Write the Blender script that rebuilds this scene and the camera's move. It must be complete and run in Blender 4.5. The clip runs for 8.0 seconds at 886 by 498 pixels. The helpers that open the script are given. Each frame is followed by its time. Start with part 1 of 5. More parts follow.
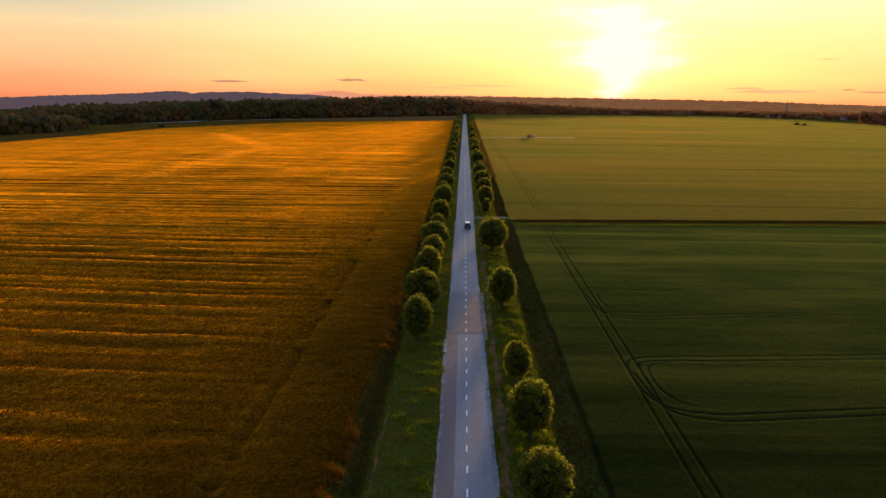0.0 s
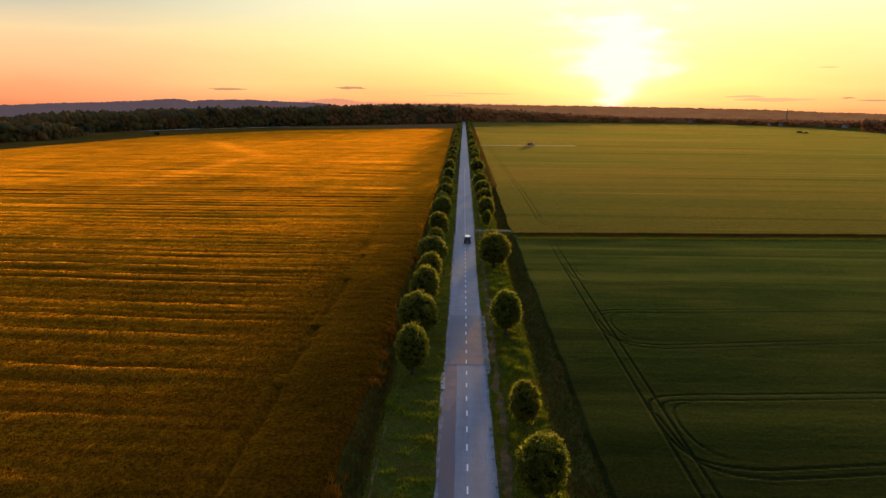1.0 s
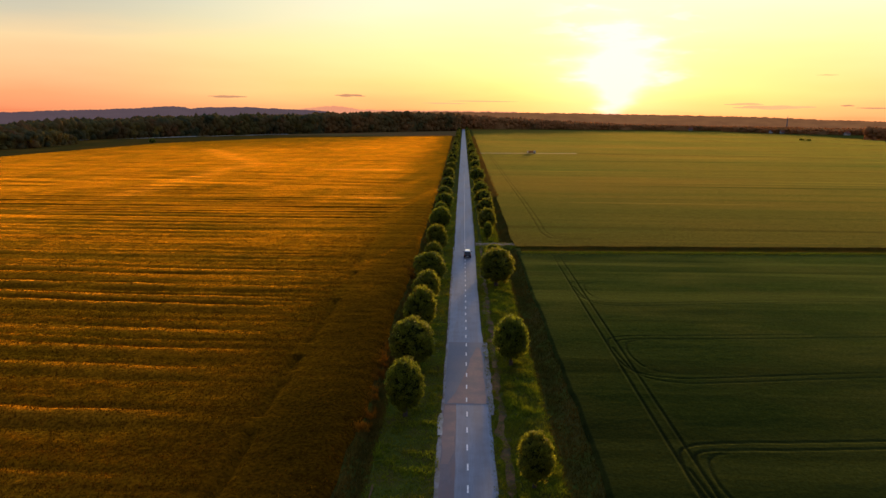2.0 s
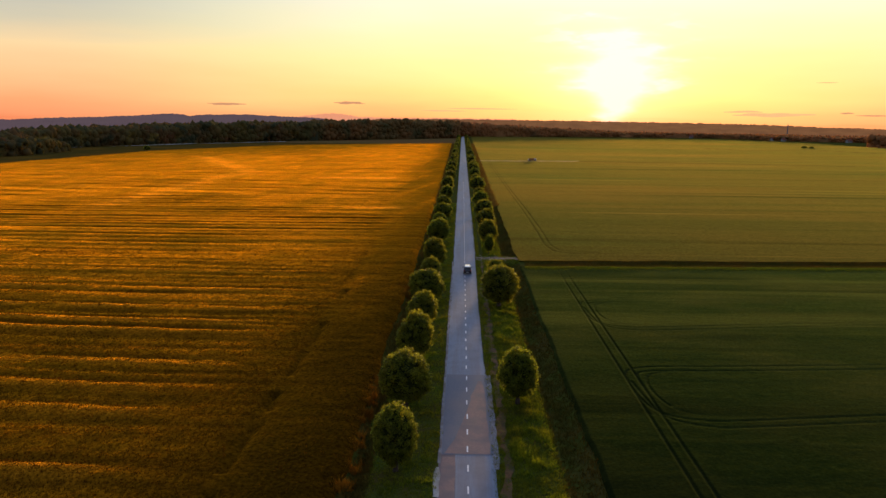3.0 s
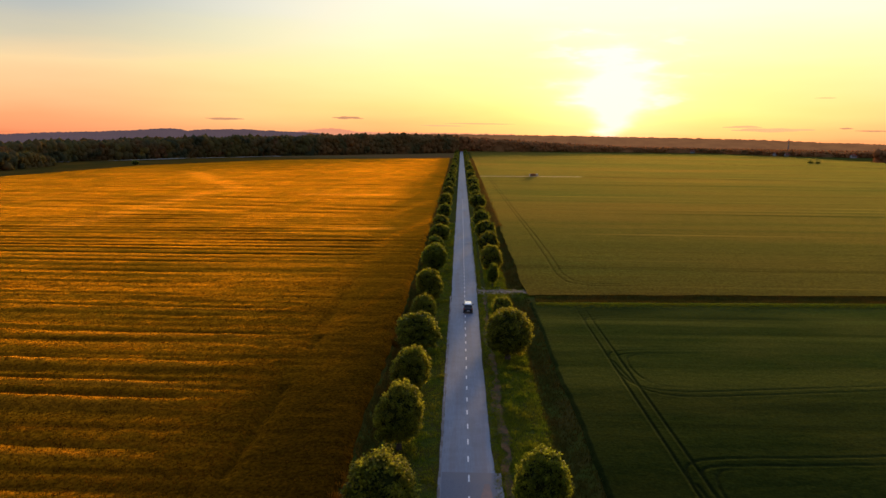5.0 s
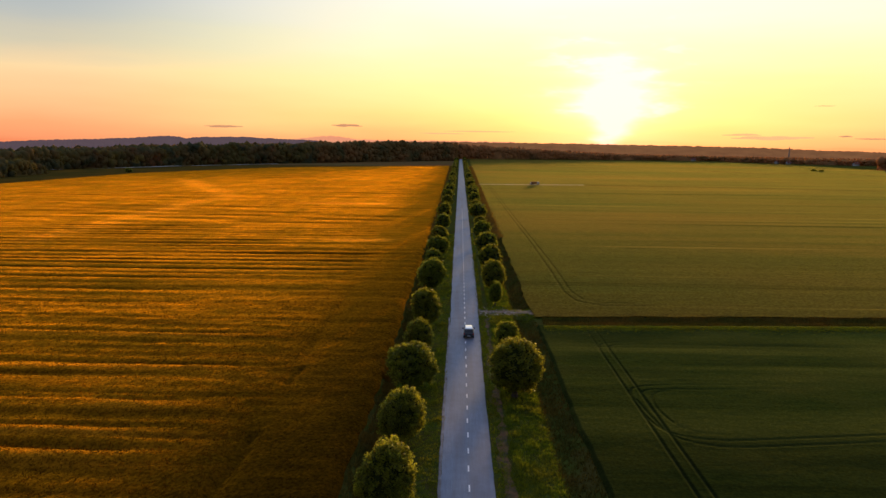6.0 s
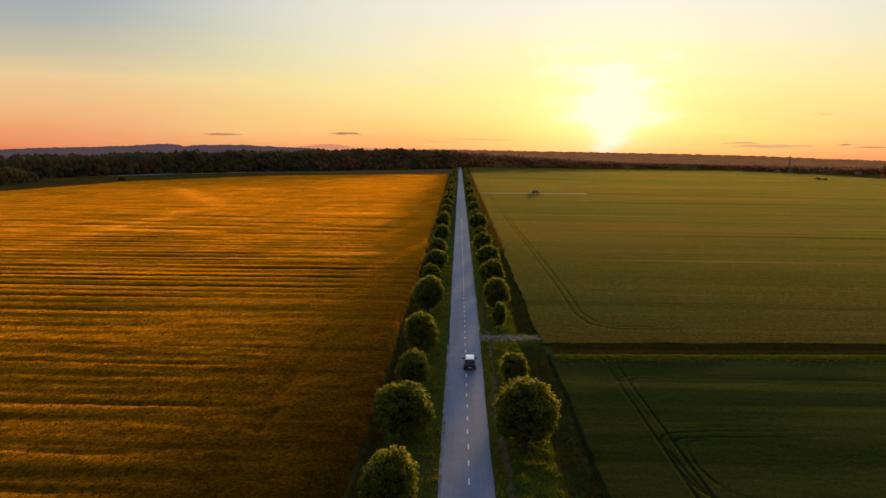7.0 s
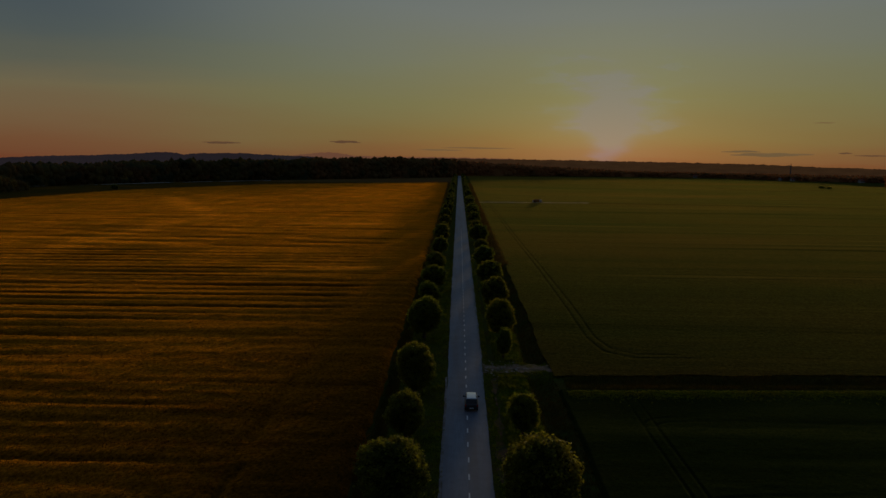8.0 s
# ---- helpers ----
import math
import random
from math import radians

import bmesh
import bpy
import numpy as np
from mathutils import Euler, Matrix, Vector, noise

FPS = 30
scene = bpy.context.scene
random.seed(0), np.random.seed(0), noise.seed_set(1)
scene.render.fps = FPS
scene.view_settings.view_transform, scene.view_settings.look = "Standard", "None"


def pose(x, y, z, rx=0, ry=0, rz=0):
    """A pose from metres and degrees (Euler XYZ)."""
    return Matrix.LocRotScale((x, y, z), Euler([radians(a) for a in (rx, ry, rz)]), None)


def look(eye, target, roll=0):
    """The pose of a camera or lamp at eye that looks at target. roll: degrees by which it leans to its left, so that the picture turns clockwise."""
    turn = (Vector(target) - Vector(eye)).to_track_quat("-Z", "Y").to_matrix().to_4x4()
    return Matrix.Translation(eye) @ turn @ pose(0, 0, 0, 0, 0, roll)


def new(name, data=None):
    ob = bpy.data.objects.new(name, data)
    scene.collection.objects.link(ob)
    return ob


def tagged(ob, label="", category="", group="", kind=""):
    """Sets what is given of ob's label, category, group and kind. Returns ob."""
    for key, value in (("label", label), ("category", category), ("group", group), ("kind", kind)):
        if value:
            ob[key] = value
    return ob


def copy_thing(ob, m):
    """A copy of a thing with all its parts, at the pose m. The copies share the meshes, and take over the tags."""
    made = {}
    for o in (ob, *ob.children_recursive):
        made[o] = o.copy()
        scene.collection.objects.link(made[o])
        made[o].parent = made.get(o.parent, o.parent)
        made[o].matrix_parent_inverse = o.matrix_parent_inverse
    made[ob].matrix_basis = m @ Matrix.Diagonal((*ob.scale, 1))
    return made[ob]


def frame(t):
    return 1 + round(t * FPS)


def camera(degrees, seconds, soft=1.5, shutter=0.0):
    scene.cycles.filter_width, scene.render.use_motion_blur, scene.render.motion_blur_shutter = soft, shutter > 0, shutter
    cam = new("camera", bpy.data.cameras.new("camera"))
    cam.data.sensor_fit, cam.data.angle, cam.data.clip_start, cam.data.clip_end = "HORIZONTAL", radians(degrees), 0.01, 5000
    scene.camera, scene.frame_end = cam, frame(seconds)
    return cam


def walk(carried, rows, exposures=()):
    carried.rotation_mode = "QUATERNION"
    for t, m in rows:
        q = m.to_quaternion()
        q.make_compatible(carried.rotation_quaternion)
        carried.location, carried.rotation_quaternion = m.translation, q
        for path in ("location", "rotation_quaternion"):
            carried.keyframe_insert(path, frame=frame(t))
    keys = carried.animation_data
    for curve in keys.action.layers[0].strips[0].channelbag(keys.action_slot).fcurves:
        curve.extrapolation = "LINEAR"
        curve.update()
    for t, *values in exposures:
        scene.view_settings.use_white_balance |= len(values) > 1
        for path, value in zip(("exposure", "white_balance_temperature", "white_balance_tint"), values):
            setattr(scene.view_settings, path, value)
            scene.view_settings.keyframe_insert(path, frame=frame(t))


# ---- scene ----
cam = camera(66.0, 8.0)
PATH = [
    (0.0, (0.0, 0.0, 36.6), (-0.563, 19.515, 32.258), 0.52),
    (0.5, (-0.037, 5.559, 36.446), (-0.594, 25.098, 32.212), 0.53),
    (1.0, (-0.077, 11.225, 36.262), (-0.627, 30.787, 32.137), 0.54),
    (1.5, (-0.119, 17.001, 36.055), (-0.661, 36.585, 32.035), 0.55),
    (2.0, (-0.163, 22.889, 35.828), (-0.698, 42.495, 31.914), 0.56),
    (2.5, (-0.209, 28.894, 35.588), (-0.736, 48.521, 31.778), 0.58),
    (3.0, (-0.257, 35.018, 35.338), (-0.775, 54.665, 31.633), 0.59),
    (3.5, (-0.306, 41.264, 35.084), (-0.815, 60.93, 31.484), 0.60),
    (4.0, (-0.356, 47.635, 34.832), (-0.856, 67.321, 31.337), 0.61),
    (4.5, (-0.406, 54.136, 34.585), (-0.898, 73.84, 31.196), 0.62),
    (5.0, (-0.457, 60.768, 34.35), (-0.94, 80.491, 31.068), 0.63),
    (5.5, (-0.509, 67.535, 34.131), (-0.982, 87.276, 30.958), 0.65),
    (6.0, (-0.56, 74.441, 33.933), (-1.024, 94.199, 30.871), 0.66),
    (6.5, (-0.611, 81.488, 33.761), (-1.065, 101.264, 30.812), 0.67),
    (7.0, (-0.661, 88.58, 33.62), (-1.107, 108.374, 30.788), 0.68),
    (7.5, (-0.71, 95.68, 33.516), (-1.147, 115.49, 30.802), 0.69),
    (8.0, (-0.758, 102.65, 33.453), (-1.186, 122.477, 30.862), 0.71),
]
# The film fades out towards its end.
FADE = [(0.0, 0.0, 6500, 10), (6.8, 0.0, 6500, 10), (7.0, -0.27, 6500, 9), (7.25, -0.62, 6400, 4), (7.5, -1.22, 6050, -2), (7.75, -1.9, 5950, -4), (8.0, -2.6, 5900, -5)]
walk(cam, [(t, look(eye, target, roll)) for t, eye, target, roll in PATH], FADE)

# ---- light: a sun just above the horizon, ahead and to the right of the road ----
SUN_AZ, SUN_EL = radians(12.2), radians(1.6)
SUN = Vector((math.sin(SUN_AZ) * math.cos(SUN_EL), math.cos(SUN_AZ) * math.cos(SUN_EL), math.sin(SUN_EL)))
sun = new("sun", bpy.data.lights.new("sun", "SUN"))
sun.data.energy, sun.data.angle, sun.data.color = 5.0, radians(5.0), (1.0, 0.60, 0.22)
sun.matrix_world = look(SUN * 500, (0, 0, 0))


def node(tree, kind, **values):
    n = tree.nodes.new(kind)
    if "operation" in values:
        n.operation = values["operation"]
    if "interpolation_type" in values:
        n.interpolation_type = values["interpolation_type"]
    if "attribute_name" in values:
        n.attribute_name = values["attribute_name"]
    if "bands_direction" in values:
        n.bands_direction = values["bands_direction"]
    return n


def ramp(tree, stops, source=None, mode="LINEAR"):
    n = tree.nodes.new("ShaderNodeValToRGB")
    n.color_ramp.interpolation = mode
    e = n.color_ramp.elements
    while len(e) < len(stops):
        e.new(0.5)
    for k, (at, colour) in enumerate(stops):
        e[k].position = at
    for k, (at, colour) in enumerate(stops):
        e[k].color = (*colour, 1)
    if source:
        tree.links.new(source, n.inputs[0])
    return n.outputs[0]


def calc(tree, op, a, b=None, c=None):
    n = tree.nodes.new("ShaderNodeMath")
    n.operation = op
    for k, v in enumerate((a, b, c)):
        if isinstance(v, (int, float)):
            n.inputs[k].default_value = v
        elif v is not None:
            tree.links.new(v, n.inputs[k])
    return n.outputs[0]


def mix(tree, fac, a, b, blend="MIX"):
    n = tree.nodes.new("ShaderNodeMix")
    n.data_type, n.blend_type = "RGBA", blend
    for k, v in ((0, fac), (6, a), (7, b)):
        if isinstance(v, (int, float)):
            n.inputs[k].default_value = v
        elif isinstance(v, tuple):
            n.inputs[k].default_value = (*v, 1)
        else:
            tree.links.new(v, n.inputs[k])
    return n.outputs[2]


def make_world():
    w = bpy.data.worlds.new("evening_sky")
    scene.world = w
    w.use_nodes = True
    t = w.node_tree
    t.nodes.clear()
    sky = node(t, "ShaderNodeTexSky")
    sky.sky_type, sky.sun_disc, sky.sun_elevation, sky.sun_rotation = "NISHITA", False, SUN_EL, SUN_AZ
    way = t.nodes.new("ShaderNodeTexCoord").outputs["Generated"]
    parts = t.nodes.new("ShaderNodeSeparateXYZ")
    t.links.new(way, parts.inputs[0])
    # azimuth from the sun
    flat = t.nodes.new("ShaderNodeCombineXYZ")
    t.links.new(parts.outputs[0], flat.inputs[0])
    t.links.new(parts.outputs[1], flat.inputs[1])
    unit = node(t, "ShaderNodeVectorMath", operation="NORMALIZE")
    t.links.new(flat.outputs[0], unit.inputs[0])
    side = node(t, "ShaderNodeVectorMath", operation="DOT_PRODUCT")
    side.inputs[1].default_value = (math.sin(SUN_AZ), math.cos(SUN_AZ), 0)
    t.links.new(unit.outputs[0], side.inputs[0])
    near = node(t, "ShaderNodeMapRange", interpolation_type="SMOOTHSTEP")
    near.inputs[1].default_value, near.inputs[2].default_value = 0.72, 0.99
    t.links.new(side.outputs["Value"], near.inputs[0])
    # angle from the sun
    dot = node(t, "ShaderNodeVectorMath", operation="DOT_PRODUCT")
    dot.inputs[1].default_value = (math.sin(SUN_AZ) * 0.998, math.cos(SUN_AZ) * 0.9988, 0.049)
    t.links.new(way, dot.inputs[0])
    angle = calc(t, "ARCCOSINE", calc(t, "MINIMUM", dot.outputs["Value"], 0.99999))
    veil, lay = node(t, "ShaderNodeTexNoise"), t.nodes.new("ShaderNodeMapping")
    veil.inputs["Scale"].default_value, veil.inputs["Detail"].default_value = 3.0, 4.0
    lay.inputs["Scale"].default_value = (1, 1, 7.0)
    t.links.new(way, lay.inputs[0])
    t.links.new(lay.outputs[0], veil.inputs["Vector"])
    high = calc(t, "SQRT", calc(t, "MAXIMUM", calc(t, "ADD", parts.outputs[2], calc(t, "MULTIPLY", calc(t, "SUBTRACT", veil.outputs[0], 0.5), 0.05)), 0.0))
    away = ramp(t, [(0.0, (0.93, 0.27, 0.12)), (0.15, (0.97, 0.39, 0.18)), (0.24, (0.98, 0.54, 0.27)), (0.30, (0.93, 0.66, 0.36)),
                    (0.35, (0.62, 0.56, 0.42)), (0.39, (0.45, 0.48, 0.48)), (0.46, (0.37, 0.42, 0.50)), (0.55, (0.33, 0.39, 0.54)), (1.0, (0.20, 0.29, 0.52))], high)
    toward = ramp(t, [(0.0, (1.0, 0.38, 0.16)), (0.11, (1.0, 0.50, 0.21)), (0.19, (1.0, 0.70, 0.27)), (0.29, (1.0, 0.86, 0.38)),
                      (0.37, (1.0, 0.93, 0.58)), (0.45, (0.95, 0.93, 0.85)), (0.55, (0.72, 0.76, 0.84)), (1.0, (0.20, 0.29, 0.52))], high)
    behind = ramp(t, [(0.0, (0.30, 0.22, 0.24)), (0.3, (0.26, 0.24, 0.32)), (0.6, (0.20, 0.24, 0.38)), (1.0, (0.20, 0.29, 0.52))], high)
    back = node(t, "ShaderNodeMapRange", interpolation_type="SMOOTHSTEP")
    back.inputs[1].default_value, back.inputs[2].default_value = 0.55, -0.6
    t.links.new(side.outputs["Value"], back.inputs[0])
    base = mix(t, back.outputs[0], mix(t, near.outputs[0], away, toward), behind)

    ragged, streaky = node(t, "ShaderNodeTexNoise"), t.nodes.new("ShaderNodeMapping")
    ragged.inputs["Scale"].default_value, ragged.inputs["Detail"].default_value = 13.0, 4.0
    streaky.inputs["Scale"].default_value = (1, 1, 4.0)
    t.links.new(way, streaky.inputs[0])
    t.links.new(streaky.outputs[0], ragged.inputs["Vector"])
    uneven = calc(t, "MAXIMUM", calc(t, "ADD", calc(t, "MULTIPLY", ragged.outputs[0], 5.0), -1.4), 0.4)

    def glow(width, colour):
        k = calc(t, "POWER", calc(t, "DIVIDE", angle, radians(width)), 2.0)
        return mix(t, calc(t, "EXPONENT", calc(t, "MULTIPLY", k, -1.0)), (0, 0, 0), colour)

    across = node(t, "ShaderNodeVectorMath", operation="DOT_PRODUCT")
    across.inputs[1].default_value = (math.cos(SUN_AZ), -math.sin(SUN_AZ), 0)
    t.links.new(way, across.inputs[0])
    spread = calc(t, "MINIMUM", calc(t, "ADD", calc(t, "MULTIPLY", calc(t, "MAXIMUM", parts.outputs[2], 0.0), 0.62), 0.016), 0.052)
    kx = calc(t, "POWER", calc(t, "ABSOLUTE", calc(t, "DIVIDE", across.outputs["Value"], spread)), 2.0)
    kz = calc(t, "POWER", calc(t, "ABSOLUTE", calc(t, "DIVIDE", calc(t, "SUBTRACT", parts.outputs[2], 0.050), 0.052)), 2.0)
    k = calc(t, "MULTIPLY", calc(t, "ADD", kx, kz), uneven)
    flare = calc(t, "EXPONENT", calc(t, "MULTIPLY", calc(t, "POWER", k, 1.3), -0.8))
    total = mix(t, 1.0, base, glow(9.0, (0.02, 0.10, 0.05)), "ADD")
    total = mix(t, 1.0, total, glow(5.0, (0.02, 0.10, 0.14)), "ADD")
    total = mix(t, 1.0, total, mix(t, flare, (0, 0, 0), (0.12, 0.22, 0.62)), "ADD")
    total = mix(t, 1.0, total, (1.0, 1.0, 0.86), "DARKEN")
    total = mix(t, 0.03, total, sky.outputs[0], "ADD")
    bg = t.nodes.new("ShaderNodeBackground")
    bg.inputs[1].default_value = 1.0
    t.links.new(total, bg.inputs[0])
    out = t.nodes.new("ShaderNodeOutputWorld")
    t.links.new(bg.outputs[0], out.inputs[0])


make_world()

# ---- materials ----


def surface(name, c1, c2, scale=3.0, stain=None, stain_scale=0.1, rough=0.9, bump=0.3, sheen=0.0, sheen_tint=(1, 1, 1), translucent=0.0,
            glow_through=None, metal=0.0, spec=0.3, stretch=(1, 1, 1), bare=None, islands=0.0, objects=0.0, detail=6.0, band_detail=2.5, coat=0.0, bands=None, turn=0.0, pale=None, fuzz=None, grain=None, drills=None, sheen_rough=0.4):
    """A procedural surface: grain between c1 and c2, wide stains, relief; translucent for leaves and straw."""
    m = bpy.data.materials.new(name)
    m.use_nodes = True
    t = m.node_tree
    p = t.nodes["Principled BSDF"]
    where = t.nodes.new("ShaderNodeTexCoord").outputs["Object"]
    place = t.nodes.new("ShaderNodeMapping")
    place.inputs["Scale"].default_value = stretch
    place.inputs["Rotation"].default_value[2] = radians(turn)
    t.links.new(where, place.inputs[0])
    fine = node(t, "ShaderNodeTexNoise")
    fine.inputs["Scale"].default_value, fine.inputs["Detail"].default_value, fine.inputs["Roughness"].default_value = scale, detail, 0.65
    t.links.new(place.outputs[0], fine.inputs["Vector"])
    spread = ramp(t, [(0.3, (0, 0, 0)), (0.7, (1, 1, 1))], fine.outputs[0])
    colour = mix(t, spread, c1, c2)
    if stain:
        wide = node(t, "ShaderNodeTexNoise")
        wide.inputs["Scale"].default_value, wide.inputs["Detail"].default_value = stain_scale, 4.0
        t.links.new(place.outputs[0], wide.inputs["Vector"])
        colour = mix(t, ramp(t, [(0.42, (0, 0, 0)), (0.62, (1, 1, 1))], wide.outputs[0]), colour, stain)
    for band, long, scale2, lo, hi in bands or ():
        streak, lay = node(t, "ShaderNodeTexNoise"), t.nodes.new("ShaderNodeMapping")
        lay.inputs["Scale"].default_value, lay.inputs["Rotation"].default_value[2] = (long, 1, 1), radians(turn)
        streak.inputs["Scale"].default_value, streak.inputs["Detail"].default_value, streak.inputs["Roughness"].default_value = scale2, band_detail, 0.58
        t.links.new(where, lay.inputs[0])
        t.links.new(lay.outputs[0], streak.inputs["Vector"])
        colour = mix(t, ramp(t, [(lo, (0, 0, 0)), (hi, (1, 1, 1))], streak.outputs[0]), colour, band)
    if drills:
        lines, lay = node(t, "ShaderNodeTexWave", bands_direction="Y"), t.nodes.new("ShaderNodeMapping")
        lay.inputs["Rotation"].default_value[2] = radians(turn)
        lay.inputs["Scale"].default_value = (0.12, 1, 1)
        t.links.new(where, lay.inputs[0])
        t.links.new(lay.outputs[0], lines.inputs["Vector"])
        for key, value in (("Scale", 0.314 / drills[1]), ("Distortion", 2.5), ("Detail", 3.0), ("Detail Scale", 0.3), ("Detail Roughness", 0.6)):
            lines.inputs[key].default_value = value
        colour = mix(t, calc(t, "MULTIPLY", ramp(t, [(0.50, (0, 0, 0)), (0.9, (1, 1, 1))], lines.outputs["Fac"]), drills[2]), colour, drills[0])
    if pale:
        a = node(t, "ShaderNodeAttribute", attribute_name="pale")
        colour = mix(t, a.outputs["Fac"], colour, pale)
    # Dark by mask: bare soil in wheel tracks, but painted shade in the wheat.
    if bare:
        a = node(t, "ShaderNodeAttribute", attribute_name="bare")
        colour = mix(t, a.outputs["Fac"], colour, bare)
    if grain:
        speck = node(t, "ShaderNodeTexNoise")
        speck.inputs["Scale"].default_value, speck.inputs["Detail"].default_value, speck.inputs["Roughness"].default_value = grain[0], 4.0, 0.7
        t.links.new(where, speck.inputs["Vector"])
        lo, hi = 1 - grain[1], 1 + grain[1]
        colour = mix(t, 1.0, colour, ramp(t, [(0.36, (lo, lo, lo)), (0.64, (hi, hi, hi))], speck.outputs[0]), "MULTIPLY")
    if islands or objects:
        hsv = t.nodes.new("ShaderNodeHueSaturation")
        if islands:
            r = t.nodes.new("ShaderNodeNewGeometry").outputs["Random Per Island"]
            t.links.new(calc(t, "ADD", calc(t, "MULTIPLY", r, islands), 1 - islands / 2), hsv.inputs["Value"])
        if objects:
            r = t.nodes.new("ShaderNodeObjectInfo").outputs["Random"]
            t.links.new(calc(t, "ADD", calc(t, "MULTIPLY", r, objects), 0.5 - objects / 2), hsv.inputs["Hue"])
        t.links.new(colour, hsv.inputs["Color"])
        colour = hsv.outputs[0]
    t.links.new(colour, p.inputs["Base Color"])
    p.inputs["Roughness"].default_value, p.inputs["Metallic"].default_value = rough, metal
    p.inputs["Specular IOR Level"].default_value = spec
    p.inputs["Coat Weight"].default_value = coat
    p.inputs["Sheen Weight"].default_value, p.inputs["Sheen Tint"].default_value = sheen, (*sheen_tint, 1)
    p.inputs["Sheen Roughness"].default_value = sheen_rough
    if fuzz:
        t.links.new(mix(t, 1.0, colour, fuzz, "MULTIPLY"), p.inputs["Sheen Tint"])
    if bump:
        b = t.nodes.new("ShaderNodeBump")
        b.inputs["Strength"].default_value, b.inputs["Distance"].default_value = bump, 0.6 / scale
        t.links.new(fine.outputs[0], b.inputs["Height"])
        t.links.new(b.outputs[0], p.inputs["Normal"])
    if translucent:
        tr, add = t.nodes.new("ShaderNodeBsdfTranslucent"), t.nodes.new("ShaderNodeMixShader")
        t.links.new(mix(t, 1.0, colour, glow_through or (1, 1, 1), "MULTIPLY"), tr.inputs[0])
        add.inputs[0].default_value = translucent
        t.links.new(p.outputs[0], add.inputs[1])
        t.links.new(tr.outputs[0], add.inputs[2])
        t.links.new(add.outputs[0], t.nodes["Material Output"].inputs[0])
    return m


ASPHALT = surface("worn_asphalt", (0.110, 0.146, 0.208), (0.172, 0.210, 0.280), 6.0, (0.130, 0.141, 0.182), 0.45, 0.60, 0.06, spec=0.5, stretch=(1.5, 0.07, 1), grain=(0.5, 0.10))
OLD_ASPHALT = surface("old_asphalt", (0.092, 0.088, 0.115), (0.130, 0.118, 0.148), 4.0, (0.15, 0.105, 0.11), 0.3, 0.7, 0.1, spec=0.4, stretch=(1, 0.3, 1))
PATCH = surface("patched_asphalt", (0.075, 0.095, 0.14), (0.115, 0.135, 0.18), 5.0, (0.13, 0.13, 0.16), 0.16, 0.65, 0.08, spec=0.45)
PALE = surface("pale_gravel", (0.35, 0.33, 0.31), (0.48, 0.46, 0.43), 5.0, (0.25, 0.22, 0.17), 0.5)
DUSTY = surface("dusty_asphalt_edge", (0.17, 0.17, 0.19), (0.27, 0.26, 0.27), 5.0, (0.14, 0.12, 0.11), 0.6, 0.8, 0.1)
PAINT = surface("road_paint", (0.86, 0.86, 0.86), (0.93, 0.93, 0.92), 8.0, (0.74, 0.74, 0.74), 2.0, 0.5, 0.05, spec=0.5)
DIRT = surface("dirt_track", (0.20, 0.115, 0.062), (0.36, 0.23, 0.14), 2.5, (0.08, 0.07, 0.03), 0.4)
ROWS_OF_WHEAT = (((0.080, 0.030, 0.0016), 0.06, 0.34, 0.52, 0.72), ((0.22, 0.084, 0.004), 0.03, 0.26, 0.54, 0.80), ((0.095, 0.035, 0.0016), 0.03, 0.16, 0.54, 0.74))
# The wheat's bare colour is shade: of the avenue and of the hollows.
WHEAT = surface("ripe_wheat_canopy", (0.122, 0.046, 0.0016), (0.25, 0.094, 0.0034), 0.9, (0.122, 0.052, 0.002), 0.05, 0.9, 0.35, 1.0, spec=0.0, stretch=(1.5, 0.5, 1),
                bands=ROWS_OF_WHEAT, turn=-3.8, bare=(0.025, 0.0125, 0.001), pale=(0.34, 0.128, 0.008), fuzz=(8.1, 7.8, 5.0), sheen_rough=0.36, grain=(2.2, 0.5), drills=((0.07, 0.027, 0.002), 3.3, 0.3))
STRAW = surface("wheat_ears", (0.066, 0.027, 0.0016), (0.26, 0.104, 0.004), 0.5, (0.10, 0.042, 0.003), 0.05, 0.8, 0.0, translucent=0.4, glow_through=(1.4, 1.1, 0.4),
                islands=1.3, spec=0.0, stretch=(0.6, 1.4, 1), bands=ROWS_OF_WHEAT, turn=-3.8)
CROP = surface("green_crop_canopy", (0.0050, 0.0082, 0.0018), (0.0092, 0.0138, 0.0029), 1.0, (0.0125, 0.0145, 0.0032), 0.05, 0.9, 0.1, 0.9, spec=0.0,
               stretch=(0.8, 1.2, 1), bare=(0.006, 0.006, 0.003), bands=(((0.0118, 0.0155, 0.0032), 0.15, 0.14, 0.42, 0.76), ((0.0060, 0.0086, 0.0022), 0.5, 0.03, 0.50, 0.66), ((0.0185, 0.0215, 0.0042), 0.03, 0.09, 0.54, 0.68), ((0.0058, 0.0080, 0.0020), 0.02, 0.12, 0.58, 0.68)), turn=-2.5, fuzz=(13.4, 13.2, 13.2), sheen_rough=0.36, band_detail=4.5, grain=(2.6, 0.24))
